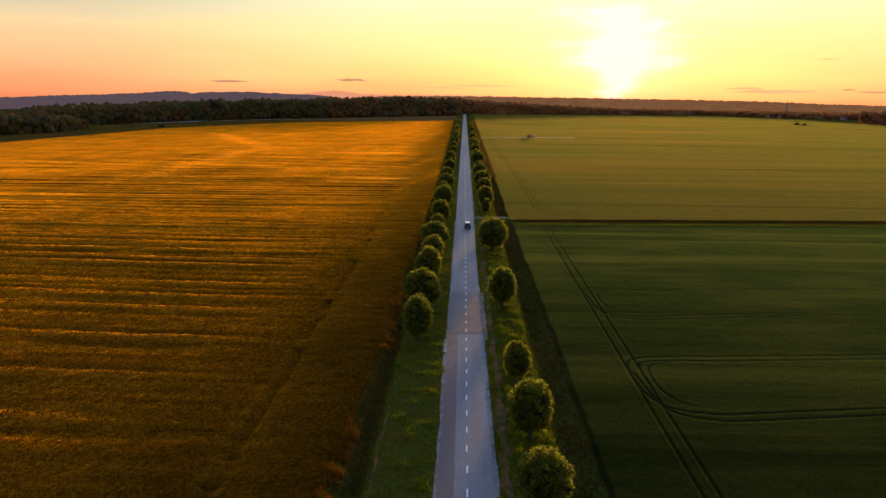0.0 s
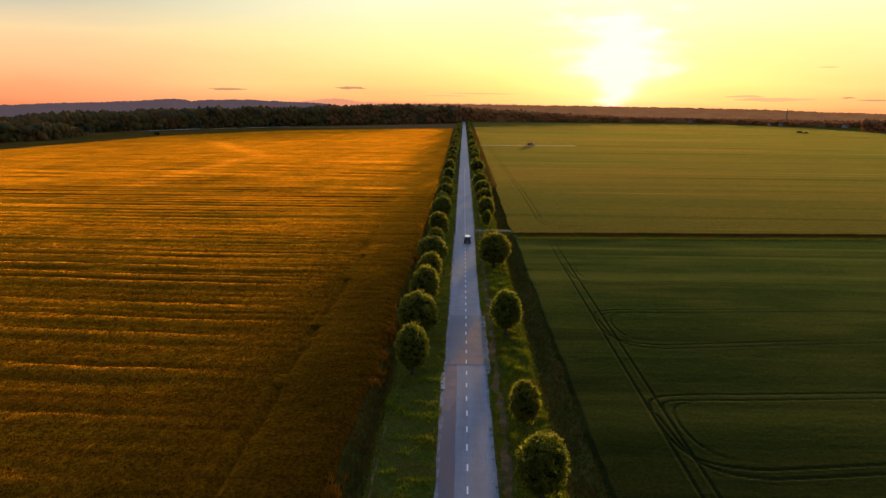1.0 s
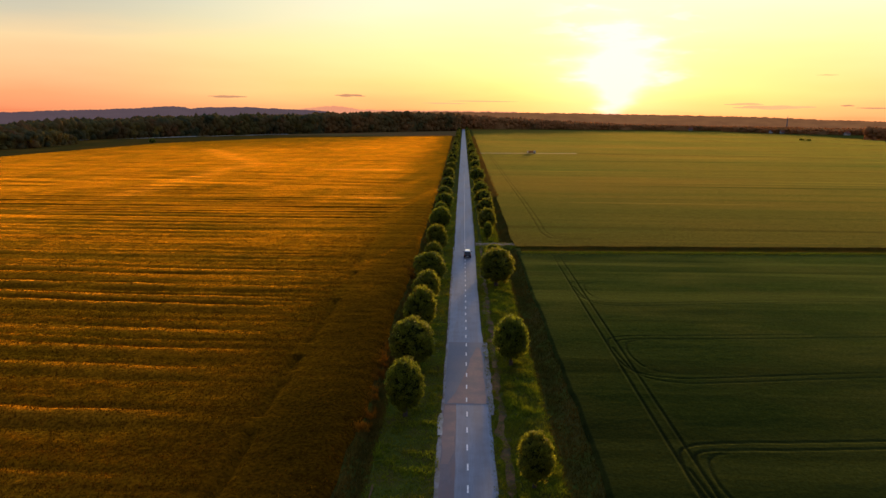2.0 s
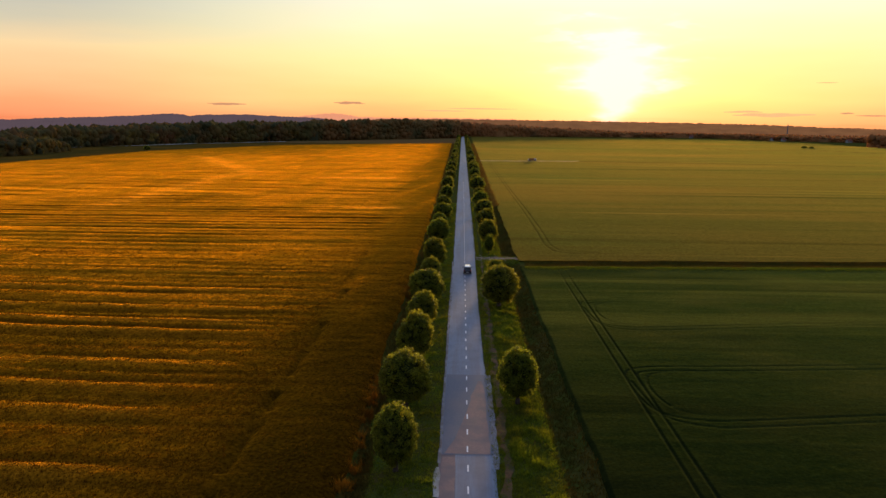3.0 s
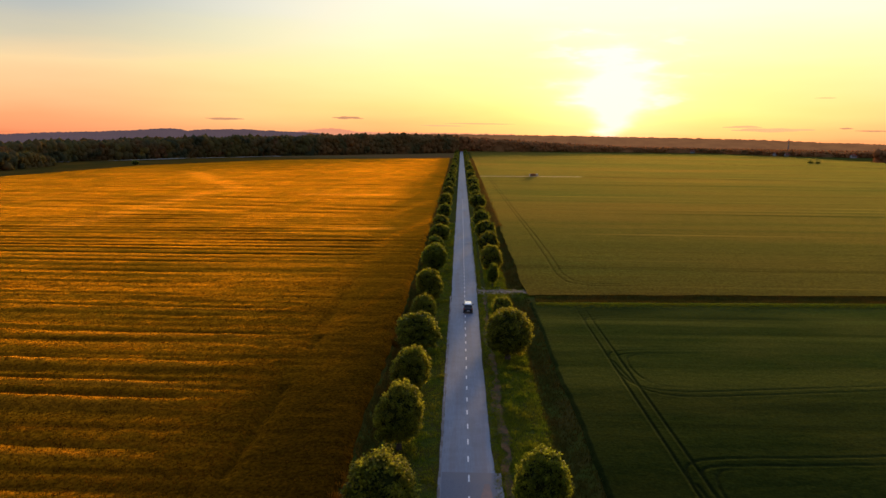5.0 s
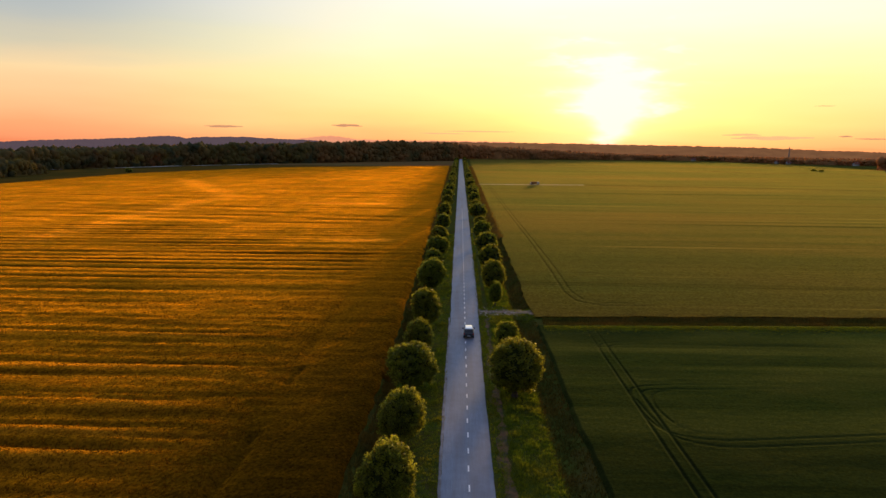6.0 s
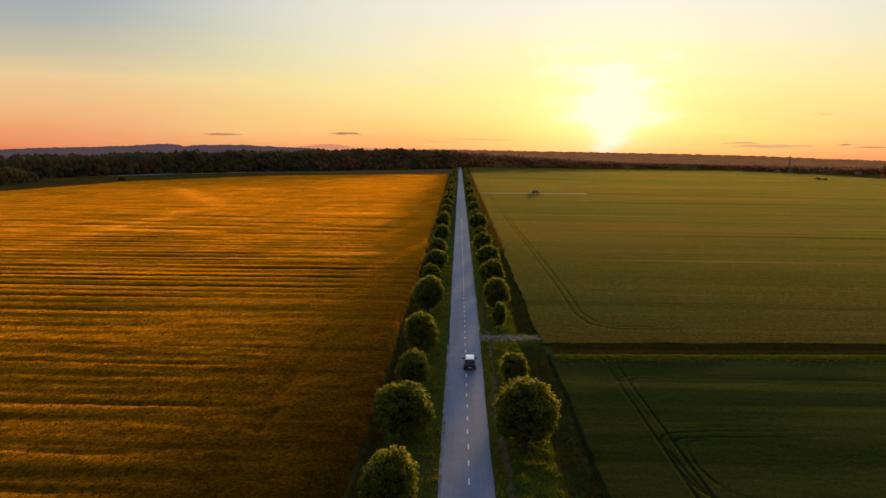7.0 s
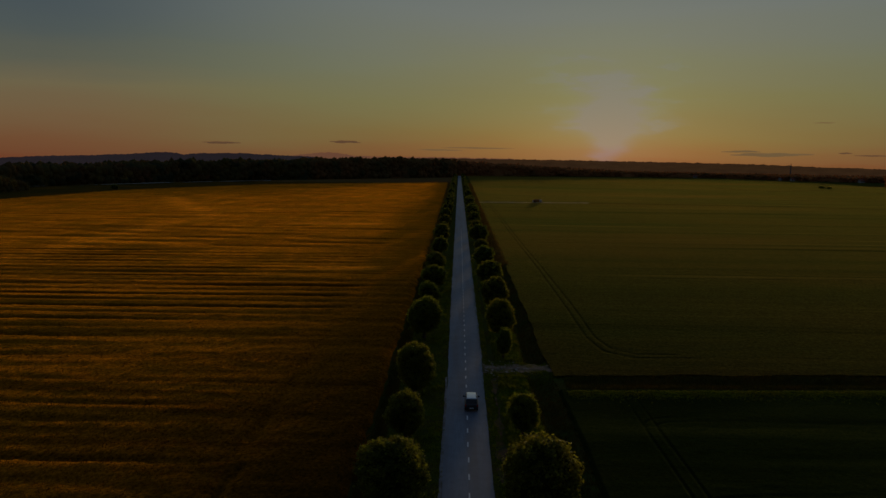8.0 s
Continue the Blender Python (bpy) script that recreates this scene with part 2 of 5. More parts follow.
FAR_CROP = surface("far_green_crop", (0.0145, 0.0142, 0.0031), (0.0206, 0.0192, 0.0042), 0.5, (0.0258, 0.0188, 0.0043), 0.006, 0.9, 0.1, 0.9, spec=0.0,
                   stretch=(0.5, 1.2, 1), bare=(0.006, 0.005, 0.002), bands=(((0.0220, 0.0200, 0.0041), 0.15, 0.06, 0.46, 0.76), ((0.0128, 0.0160, 0.0036), 0.6, 0.006, 0.42, 0.66), ((0.0160, 0.0155, 0.0033), 0.12, 0.07, 0.52, 0.78),
                   ((0.0130, 0.0148, 0.0033), 0.03, 0.05, 0.52, 0.72), ((0.0300, 0.0260, 0.0055), 0.02, 0.11, 0.58, 0.68), ((0.0090, 0.0098, 0.0024), 0.012, 0.09, 0.57, 0.66)),
                   turn=-2.5, fuzz=(13.0, 12.4, 12.0), sheen_rough=0.32, grain=(1.9, 0.36), band_detail=6.0)
MEADOW = surface("meadow_grass", (0.065, 0.047, 0.010), (0.10, 0.07, 0.014), 0.8, (0.14, 0.075, 0.012), 0.03, spec=0.0)
PLOUGHED = surface("ploughed_earth", (0.14, 0.072, 0.026), (0.22, 0.112, 0.04), 0.5, (0.15, 0.105, 0.034), 0.02, spec=0.0, stretch=(0.2, 1, 1))
STUBBLE = surface("pale_stubble", (0.42, 0.38, 0.30), (0.55, 0.50, 0.42), 0.5, (0.30, 0.27, 0.18), 0.05, spec=0.0)
VERGE = surface("verge_turf", (0.045, 0.055, 0.010), (0.085, 0.10, 0.016), 1.2, (0.075, 0.06, 0.014), 0.25, spec=0.0)
GRASS = surface("grass_blades", (0.062, 0.092, 0.010), (0.135, 0.16, 0.016), 0.5, (0.10, 0.105, 0.014), 0.2, 0.7, 0.0, translucent=0.55, glow_through=(2.0, 1.9, 0.55), islands=0.7, spec=0.1)
WEEDS = surface("ditch_weeds", (0.074, 0.072, 0.014), (0.145, 0.122, 0.024), 0.5, (0.17, 0.105, 0.020), 0.12, 0.8, 0.0, translucent=0.25, glow_through=(1.0, 0.8, 0.3), islands=0.6, spec=0.0)
FAR_WEEDS = surface("brown_weeds", (0.15, 0.115, 0.028), (0.27, 0.185, 0.045), 0.5, (0.23, 0.135, 0.03), 0.12, 0.8, 0.0, translucent=0.35, glow_through=(1.2, 0.9, 0.3), islands=0.6, spec=0.0)
DRY = surface("dry_stalks", (0.28, 0.12, 0.010), (0.46, 0.21, 0.018), 0.5, (0.16, 0.08, 0.008), 0.3, 0.8, 0.0, translucent=0.4, glow_through=(1.0, 0.7, 0.3), islands=0.6, spec=0.0)
LEAF = surface("tree_leaves", (0.026, 0.033, 0.0055), (0.055, 0.063, 0.010), 0.8, None, 0.1, 0.5, 0.0, translucent=0.5, glow_through=(13.0, 11.2, 5.2), islands=1.1, objects=0.03, spec=0.1)
# Solid hull inside the crowns; shade between the leaves is in its dark colour.
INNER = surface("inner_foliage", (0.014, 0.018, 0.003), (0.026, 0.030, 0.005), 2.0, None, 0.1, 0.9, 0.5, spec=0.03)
BARK = surface("bark", (0.045, 0.032, 0.02), (0.085, 0.062, 0.042), 6.0, None, 0.1, 0.9, 0.6, stretch=(1, 1, 0.25))
# Far leaf colours are lightened to hold the evening haze before them.
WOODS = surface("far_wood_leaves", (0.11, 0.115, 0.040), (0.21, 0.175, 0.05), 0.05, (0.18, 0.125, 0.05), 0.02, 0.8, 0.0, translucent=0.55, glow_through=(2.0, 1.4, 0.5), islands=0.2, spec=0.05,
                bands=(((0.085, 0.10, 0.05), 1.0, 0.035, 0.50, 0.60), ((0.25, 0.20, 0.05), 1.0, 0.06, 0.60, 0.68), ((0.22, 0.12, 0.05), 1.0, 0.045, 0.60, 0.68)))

# Brown haze is put into the leaf colour of the farthest belts.
HAZE_LEAVES = surface("haze_brown_leaves", (0.40, 0.19, 0.065), (0.55, 0.27, 0.095), 0.03, (0.52, 0.22, 0.075), 0.02, 0.8, 0.0, translucent=0.45, glow_through=(1.2, 0.9, 0.45), islands=0.15, spec=0.0,
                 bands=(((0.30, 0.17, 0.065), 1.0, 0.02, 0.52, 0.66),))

# Leaf colour between the two, with about half of that haze.
HALF_HAZE_LEAVES = surface("half_haze_leaves", (0.17, 0.125, 0.046), (0.30, 0.20, 0.072), 0.03, (0.30, 0.17, 0.062), 0.02, 0.8, 0.0, translucent=0.5, glow_through=(1.5, 1.1, 0.45), islands=0.18, spec=0.0,
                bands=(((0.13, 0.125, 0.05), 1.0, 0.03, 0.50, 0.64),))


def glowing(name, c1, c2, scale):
    """A distant thing seen through bright evening air, whose light is put into its emission."""
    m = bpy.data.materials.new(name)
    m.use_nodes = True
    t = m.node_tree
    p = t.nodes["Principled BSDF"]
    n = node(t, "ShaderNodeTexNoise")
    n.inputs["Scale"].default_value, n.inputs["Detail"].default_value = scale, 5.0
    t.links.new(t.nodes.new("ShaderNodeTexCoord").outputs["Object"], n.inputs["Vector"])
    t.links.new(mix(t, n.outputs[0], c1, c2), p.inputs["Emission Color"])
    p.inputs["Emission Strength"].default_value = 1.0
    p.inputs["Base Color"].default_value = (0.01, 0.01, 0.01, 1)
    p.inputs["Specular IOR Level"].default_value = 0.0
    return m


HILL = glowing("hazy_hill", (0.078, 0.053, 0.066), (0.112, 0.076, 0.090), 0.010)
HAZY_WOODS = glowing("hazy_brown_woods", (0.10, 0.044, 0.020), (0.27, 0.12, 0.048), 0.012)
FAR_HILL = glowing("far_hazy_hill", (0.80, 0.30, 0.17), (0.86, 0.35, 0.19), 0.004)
DUSK_CLOUD = glowing("dusk_cloud", (0.58, 0.26, 0.14), (0.72, 0.34, 0.17), 0.01)
PINK_CLOUD = glowing("pink_cloud", (0.96, 0.50, 0.22), (0.98, 0.58, 0.25), 0.01)


# ---- helpers for meshes ----
def npmesh(name, verts, faces, material=None, smooth=False):
    """A mesh from arrays; faces all with the same number of corners."""
    verts, faces = np.asarray(verts, np.float32), np.asarray(faces, np.int32)
    me = bpy.data.meshes.new(name)
    n = faces.shape[1]
    me.vertices.add(len(verts))
    me.vertices.foreach_set("co", verts.ravel())
    me.loops.add(faces.size)
    me.loops.foreach_set("vertex_index", faces.ravel())
    me.polygons.add(len(faces))
    me.polygons.foreach_set("loop_start", np.arange(0, faces.size, n, dtype=np.int32))
    me.polygons.foreach_set("loop_total", np.full(len(faces), n, np.int32))
    me.polygons.foreach_set("use_smooth", np.full(len(faces), smooth))
    me.update(calc_edges=True)
    if material:
        me.materials.append(material)
    return me


def part(name, data, material=None, parent=None, label=""):
    """ONE mesh object, from a bmesh or a mesh, under a thing or part."""
    if isinstance(data, bmesh.types.BMesh):
        me = bpy.data.meshes.new(name)
        data.to_mesh(me)
        data.free()
    else:
        me = data
    if material and not me.materials:
        me.materials.append(material)
    ob = new(name, me)
    ob.parent = parent
    if label:
        tagged(ob, label)
    return ob


def wave(x, y, scale, seed=0):
    """Smooth value noise over arrays, about -1 to 1."""
    x, y = np.broadcast_arrays(np.asarray(x, float) / scale, np.asarray(y, float) / scale)
    table = np.random.RandomState(seed).rand(256, 256) * 2 - 1
    i, j = np.floor(x).astype(int), np.floor(y).astype(int)
    u, v = x - i, y - j
    u, v = u * u * (3 - 2 * u), v * v * (3 - 2 * v)
    g = lambda a, b: table[(i + a) % 256, (j + b) % 256]
    return (g(0, 0) * (1 - u) + g(1, 0) * u) * (1 - v) + (g(0, 1) * (1 - u) + g(1, 1) * u) * v


def steps(*runs):
    """Grid lines: runs of (start, end, step)."""
    return np.unique(np.concatenate([np.arange(a, b, s) for a, b, s in runs] + [[runs[-1][1]]]).round(4))


def sheet(name, xs, ys, height, material, inside=None, bare=None, smooth=True, parent=None, edge=None, pale=None):
    """A height field over grid lines, bent to follow an edge x(y); faces outside are left out."""
    X, Y = np.meshgrid(xs, ys)
    if edge is not None:
        X = X + edge(Y)
    Z = height(X, Y)
    nx = len(xs)
    r, c = np.meshgrid(np.arange(len(ys) - 1), np.arange(nx - 1), indexing="ij")
    a = (r * nx + c).ravel()
    faces = np.stack([a, a + 1, a + nx + 1, a + nx], 1)
    if inside is not None:
        mx, my = (X[:-1, :-1] + X[1:, 1:]) / 2, (Y[:-1, :-1] + Y[1:, 1:]) / 2
        faces = faces[inside(mx, my).ravel()]
    verts = np.stack([X, Y, Z], -1).reshape(-1, 3)
    used = np.unique(faces)
    back = np.zeros(len(verts), int)
    back[used] = np.arange(len(used))
    me = npmesh(name, verts[used], back[faces], material, smooth)
    if bare is not None:
        at = me.attributes.new("bare", "FLOAT", "POINT")
        at.data.foreach_set("value", bare(X, Y).ravel()[used].astype(np.float32))
    if pale is not None:
        at = me.attributes.new("pale", "FLOAT", "POINT")
        at.data.foreach_set("value", pale(X, Y).ravel()[used].astype(np.float32))
    ob = new(name, me)
    ob.parent = parent
    return ob


def near_track(x, y, lines):
    """The distance to the nearest of some polylines."""
    best = np.full(x.shape, 99.0)
    for line in lines:
        for (ax, ay), (bx, by) in zip(line, line[1:]):
            dx, dy = bx - ax, by - ay
            k = np.clip(((x - ax) * dx + (y - ay) * dy) / (dx * dx + dy * dy), 0, 1)
            best = np.minimum(best, np.hypot(x - ax - k * dx, y - ay - k * dy))
    return best


def rounded(line):
    """A polyline with its corners cut twice."""
    for _ in range(2):
        cut = [line[0]]
        for (ax, ay), (bx, by) in zip(line, line[1:]):
            cut += [(ax * 0.75 + bx * 0.25, ay * 0.75 + by * 0.25), (ax * 0.25 + bx * 0.75, ay * 0.25 + by * 0.75)]
        line = cut + [line[-1]]
    return line


# ---- the ground ----
PROFILE_X = [-16, -13, -11.6, -10.7, -9.9, -8.8, -5, -2.2, 0.8, 3.9, 5.2, 6.2, 8.5, 9.9, 11.2, 12.4, 13.4, 14.4, 16]
PROFILE_Z = [0.0, 0.0, -0.25, -1.05, -1.0, -0.2, 0.0, -0.02, -0.03, -0.02, -0.06, 0.05, 0.12, -0.05, -0.9, -1.15, -0.8, -0.1, 0.0]


def cross_ditch(x):
    """The middle of the ditch that runs off square to the road."""
    return 202.7 + 0.052 * (x - 15)


def ground_z(x, y):
    z = np.interp(x, PROFILE_X, PROFILE_Z) * np.interp(y, [200, 420, 1440, 1500], [1.0, 0.35, 0.35, 0.0])
    z = z * np.where((x > 4) & (x < 16), 1 - np.exp(-(((y - 209.9) / 4.0) ** 4)), 1.0)
    z = z + np.where(x > 15, -0.35 * np.exp(-(((y - cross_ditch(x) - 0.3) / 1.6) ** 4)) * np.clip((x - 15) / 3, 0, 1), 0)
    far = np.clip((np.hypot(x, y) - 1750) / 2750, 0, 1)
    return z - 62 * far * far * (3 - 2 * far) + 0.05 * wave(x, y, 2.3, 1)


ground = sheet("ground", steps((-4700, -700, 200), (-700, -40, 20), (-40, -17, 2), (-17, 17, 0.5), (17, 40, 2), (40, 700, 20), (700, 4700, 200)),
               steps((-400, 0, 40), (0, 40, 4), (40, 195, 1.5), (195, 216, 0.6), (216, 400, 2), (400, 1600, 12), (1600, 4800, 160)), ground_z, VERGE)
tagged(ground, "dark grassy ground with ditches along the road", "ground", kind="structure")


def ribbon(name, x0, x1, y0, y1, z, material, step=1.0, ragged=0.0, seed=0, thick=0.03, parent=None):
    """A strip of paving with ragged long edges and its own thickness."""
    ys = np.arange(y0, y1 + step / 2, step)
    x0, x1 = (np.interp(ys, *zip(*x)) if isinstance(x, list) else x for x in (x0, x1))
    l = x0 + ragged * wave(ys, 0, 1.7, seed) + ragged * wave(ys, 0, 6.0, seed + 1)
    r = x1 + ragged * wave(ys, 9, 1.7, seed + 2) + ragged * wave(ys, 9, 6.0, seed + 3)
    n = len(ys)
    rows = [(l, z - thick), (l, z), (l * 0.5 + r * 0.5, z + 0.0), (r, z), (r, z - thick)]
    verts = np.concatenate([np.stack([x, ys, np.full(n, h)], 1) for x, h in rows])
    k = np.arange(n - 1)
    faces = np.concatenate([np.stack([a * n + k, (a + 1) * n + k, (a + 1) * n + k + 1, a * n + k + 1], 1) for a in range(4)])
    return part(name, npmesh(name, verts, faces, material), None, parent)


road = ribbon("road", [(110, -2.15), (140, -2.05), (200, -2.0), (260, -2.15)], [(57, 3.9), (95, 3.7), (126, 3.62), (131, 3.42), (165, 3.3), (203, 3.45), (216, 3.7)], -60, 1592, 0.05, ASPHALT, 1.0, 0.06, 3, 0.1)
tagged(road, "straight narrow country road of worn grey asphalt", "road", kind="structure")
tagged(ribbon("old_lane", -2.22, -0.45, -60, 103, 0.056, OLD_ASPHALT, 1.0, 0.05, 11, 0.02, road), "older pinkish asphalt strip")
tagged(ribbon("asphalt_patch", -1.95, 3.62, 103.0, 126.5, 0.062, PATCH, 0.5, 0.03, 17, 0.02, road), "darker patched asphalt with a reddish stain")
tagged(ribbon("gravel_edge", 3.55, 4.15, 100, 126.5, 0.058, DUSTY, 0.5, 0.10, 23, 0.04, road), "pale crumbling gravel edge")
tagged(ribbon("gravel_edge", -2.42, -2.1, 94.5, 100.2, 0.058, PALE, 0.3, 0.20, 29, 0.04, road), "pale crumbling gravel edge")


WORN = surface("reddish_worn_asphalt", (0.20, 0.125, 0.12), (0.27, 0.17, 0.155), 3.0, (0.16, 0.12, 0.13), 0.35, 0.7, 0.08, spec=0.4)
tagged(ribbon("worn_area", [(102.9, -1.8), (106.7, -0.6), (110.4, 0.1), (114.2, 0.8), (119.8, 1.6), (124.1, 2.3)], [(102.9, 3.3), (119.8, 3.15), (124.1, 2.9)], 103.2, 124.0, 0.067, WORN, 0.5, 0.10, 37, 0.004, road),
       "reddish worn area in the patch")
tagged(ribbon("worn_area", -2.0, [(88, -1.2), (91, -0.6), (102.6, -0.5)], 88.0, 102.6, 0.063, WORN, 0.5, 0.08, 43, 0.004, road), "reddish worn area of the old lane")
tagged(ribbon("dusty_edge", -2.42, -2.08, 14, 94.0, 0.059, DUSTY, 0.5, 0.09, 47, 0.03, road), "pale dusty edge of the asphalt")
tagged(ribbon("dusty_edge", -2.30, -2.02, 101.0, 205, 0.065, DUSTY, 0.5, 0.05, 53, 0.03, road), "pale dusty edge of the asphalt")


def make_dashes():
    v = [(sx * 0.08, sy * 0.68, z) for z in (0.0, 0.012) for sx, sy in ((-1, -1), (1, -1), (1, 1), (-1, 1))]
    f = [(4, 5, 6, 7), (0, 1, 5, 4), (1, 2, 6, 5), (2, 3, 7, 6), (3, 0, 4, 7)]
    me = npmesh("centre_dash", v, f, PAINT)
    for k in range(-20, 90):
        y = 58.1 + 4.2 * k
        ob = part("centre_dash", me, None, road)
        ob.matrix_basis = pose(0.83 + 0.02 * math.sin(k * 2.1), y, 0.064 if 100 < y < 130 else 0.052, 0, 0, 0.3 * math.sin(k))


make_dashes()
drive = sheet("driveway", steps((3.6, 24, 0.4)), steps((206, 213.6, 0.3)), lambda x, y: 0.03 + 0.05 * wave(x, y, 1.1, 5) + 0.0 * x, DIRT,
              lambda x, y: np.abs(y - 210.0 - 0.05 * (x - 4)) < 2.6 - 0.09 * (x - 4) + 0.3 * wave(x, y, 1.5, 6))
tagged(drive, "pale dirt driveway crossing the ditch", "driveway", kind="structure")
TROD = surface("trodden_earth", (0.095, 0.042, 0.012), (0.19, 0.088, 0.028), 2.5, (0.05, 0.042, 0.012), 0.6, grain=(1.5, 0.3))
path_ = ribbon("footpath", 4.55, 5.4, 14, 205, 0.03, TROD, 0.5, 0.45, 31, 0.05)
tagged(path_, "bare brown earth footpath beside the road", "footpath", kind="structure")


worn_track = ribbon("worn_track", -8.7, -8.4, 14, 84, -0.12, TROD, 0.5, 0.12, 61, 0.06)
tagged(worn_track, "narrow bare track along the grassy ditch edge", "track", kind="structure")


DRIVE_STONE = surface("brownish_stone", (0.38, 0.30, 0.24), (0.52, 0.43, 0.36), 4.0, (0.24, 0.17, 0.12), 1.0)


def rubble():
    """Loose stones where the driveway meets the road, one mass."""
    r = np.random.RandomState(140)
    bm = bmesh.new()
    bmesh.ops.create_icosphere(bm, subdivisions=1, radius=1.0)
    q = np.array([v.co[:] for v in bm.verts])
    tri = np.array([[v.index for v in f.verts] for f in bm.faces])
    bm.free()
    V, F = [], []
    for k in range(130):
        w = r.uniform(0.07, 0.20)
        at = np.array([3.9 + 7.5 * r.rand() ** 1.6, 210.0 + r.normal(0, 1.7), 0.05])
        V.append(q * (1 + 0.2 * r.normal(size=(len(q), 1))) * [w, w, w * 0.5] + at)
        F.append(tri + k * len(q))
    tagged(new("rubble", npmesh("rubble", np.concatenate(V), np.concatenate(F), DRIVE_STONE)), "pale loose stones on the dirt driveway", "stones", kind="stuff")


rubble()


# ---- the fields ----
def wheat_edge(y):
    return np.interp(y, [50, 100, 200, 400, 700, 1100], [-12.7, -11.8, -11.4, -11.7, -13.2, -16.0]) + 0.3 * wave(y, 0, 3.0, 41) + 0.25 * wave(y, 0, 11.0, 42)


FAR_LEFT_Y = [-80, 400, 511, 615, 755, 949, 1060, 1112]
FAR_LEFT_X = [-353, -353, -351, -343, -334, -250, -105, -18]


def wheat_in(x, y):
    return (x < wheat_edge(y) + 0.01) & (x > np.interp(y, FAR_LEFT_Y, FAR_LEFT_X) - 7)


def drilled(x, y):
    """The place along the road of the drilled row through a spot."""
    return y + x * np.interp(y, [90, 160, 300], [0.06, 0.03, -0.04])


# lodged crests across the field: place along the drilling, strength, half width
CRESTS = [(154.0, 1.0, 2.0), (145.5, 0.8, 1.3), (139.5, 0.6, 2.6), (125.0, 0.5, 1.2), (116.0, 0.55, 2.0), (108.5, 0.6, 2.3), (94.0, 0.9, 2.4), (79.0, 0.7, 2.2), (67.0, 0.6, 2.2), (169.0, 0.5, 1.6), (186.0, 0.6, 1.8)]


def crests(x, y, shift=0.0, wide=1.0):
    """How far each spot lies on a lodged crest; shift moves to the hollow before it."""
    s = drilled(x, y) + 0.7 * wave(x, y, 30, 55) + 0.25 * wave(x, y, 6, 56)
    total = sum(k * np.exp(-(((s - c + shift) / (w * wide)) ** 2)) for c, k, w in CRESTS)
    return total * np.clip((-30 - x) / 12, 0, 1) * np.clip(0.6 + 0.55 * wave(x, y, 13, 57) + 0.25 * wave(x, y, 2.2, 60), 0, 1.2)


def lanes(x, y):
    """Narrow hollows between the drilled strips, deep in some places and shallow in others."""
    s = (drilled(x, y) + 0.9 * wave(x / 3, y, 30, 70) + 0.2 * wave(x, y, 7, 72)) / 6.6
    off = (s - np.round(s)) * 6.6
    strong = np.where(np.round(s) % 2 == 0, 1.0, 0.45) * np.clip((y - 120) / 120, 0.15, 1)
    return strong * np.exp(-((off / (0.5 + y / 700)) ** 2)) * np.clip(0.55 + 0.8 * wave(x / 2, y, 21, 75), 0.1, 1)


def wheat_z(x, y):
    """Lodged and drilled rows run nearly square to the road; a headland lies along the ditch."""
    s = drilled(x, y)
    warp = s + 2.2 * wave(x, y, 45, 44) + 0.2 * wave(x, y, 9, 45)
    rows = 0.26 * wave(warp, x / 14, 5.5, 46) + 0.12 * wave(warp, x / 9, 2.6, 47)
    rows = rows * (0.6 + 0.4 * wave(x, y, 38, 43)) - 0.75 * lanes(x, y)
    head = np.clip((-24.5 - x) / 8, 0, 1)
    lump = 0.08 * wave(x, y, 1.6, 48) + 0.03 * wave(x, y, 0.9, 49)
    tracks = np.exp(-((x + 23.6 + 0.012 * (y - 120) + 0.6 * wave(y, 3, 9, 51)) / 0.6) ** 2)
    far = np.clip((x - np.interp(y, FAR_LEFT_Y, FAR_LEFT_X)) / 5, -1, 1)
    rim = np.clip((wheat_edge(y) - x) / 1.6, 0, 1) ** 0.7 * np.clip(far, 0, 1)
    return np.minimum(far, 0) + (0.8 + rows * (0.15 + 0.85 * head) + lump + 0.30 * crests(x, y) - 0.55 * crests(x, y, 3.2, 0.55) - 0.65 * crests(x, y, -2.3, 0.35) - 0.75 * tracks * (wave(x, y, 5, 50) > -0.2) * np.clip((250 - y) / 90, 0, 1)) * rim + 0.02


# a pale swath of flattened wheat
SWATH = [rounded([(-232, 650), (-183, 562), (-148, 497), (-138, 468), (-146, 443), (-144, 404), (-142, 339), (-142, 296)])]


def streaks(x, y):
    """Flattened streaks towards the avenue, their sunlight put into a pale mask."""
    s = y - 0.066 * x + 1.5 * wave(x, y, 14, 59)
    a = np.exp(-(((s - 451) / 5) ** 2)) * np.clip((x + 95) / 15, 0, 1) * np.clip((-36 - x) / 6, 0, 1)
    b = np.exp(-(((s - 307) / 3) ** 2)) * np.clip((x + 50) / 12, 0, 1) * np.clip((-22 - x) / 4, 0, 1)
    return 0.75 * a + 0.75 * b


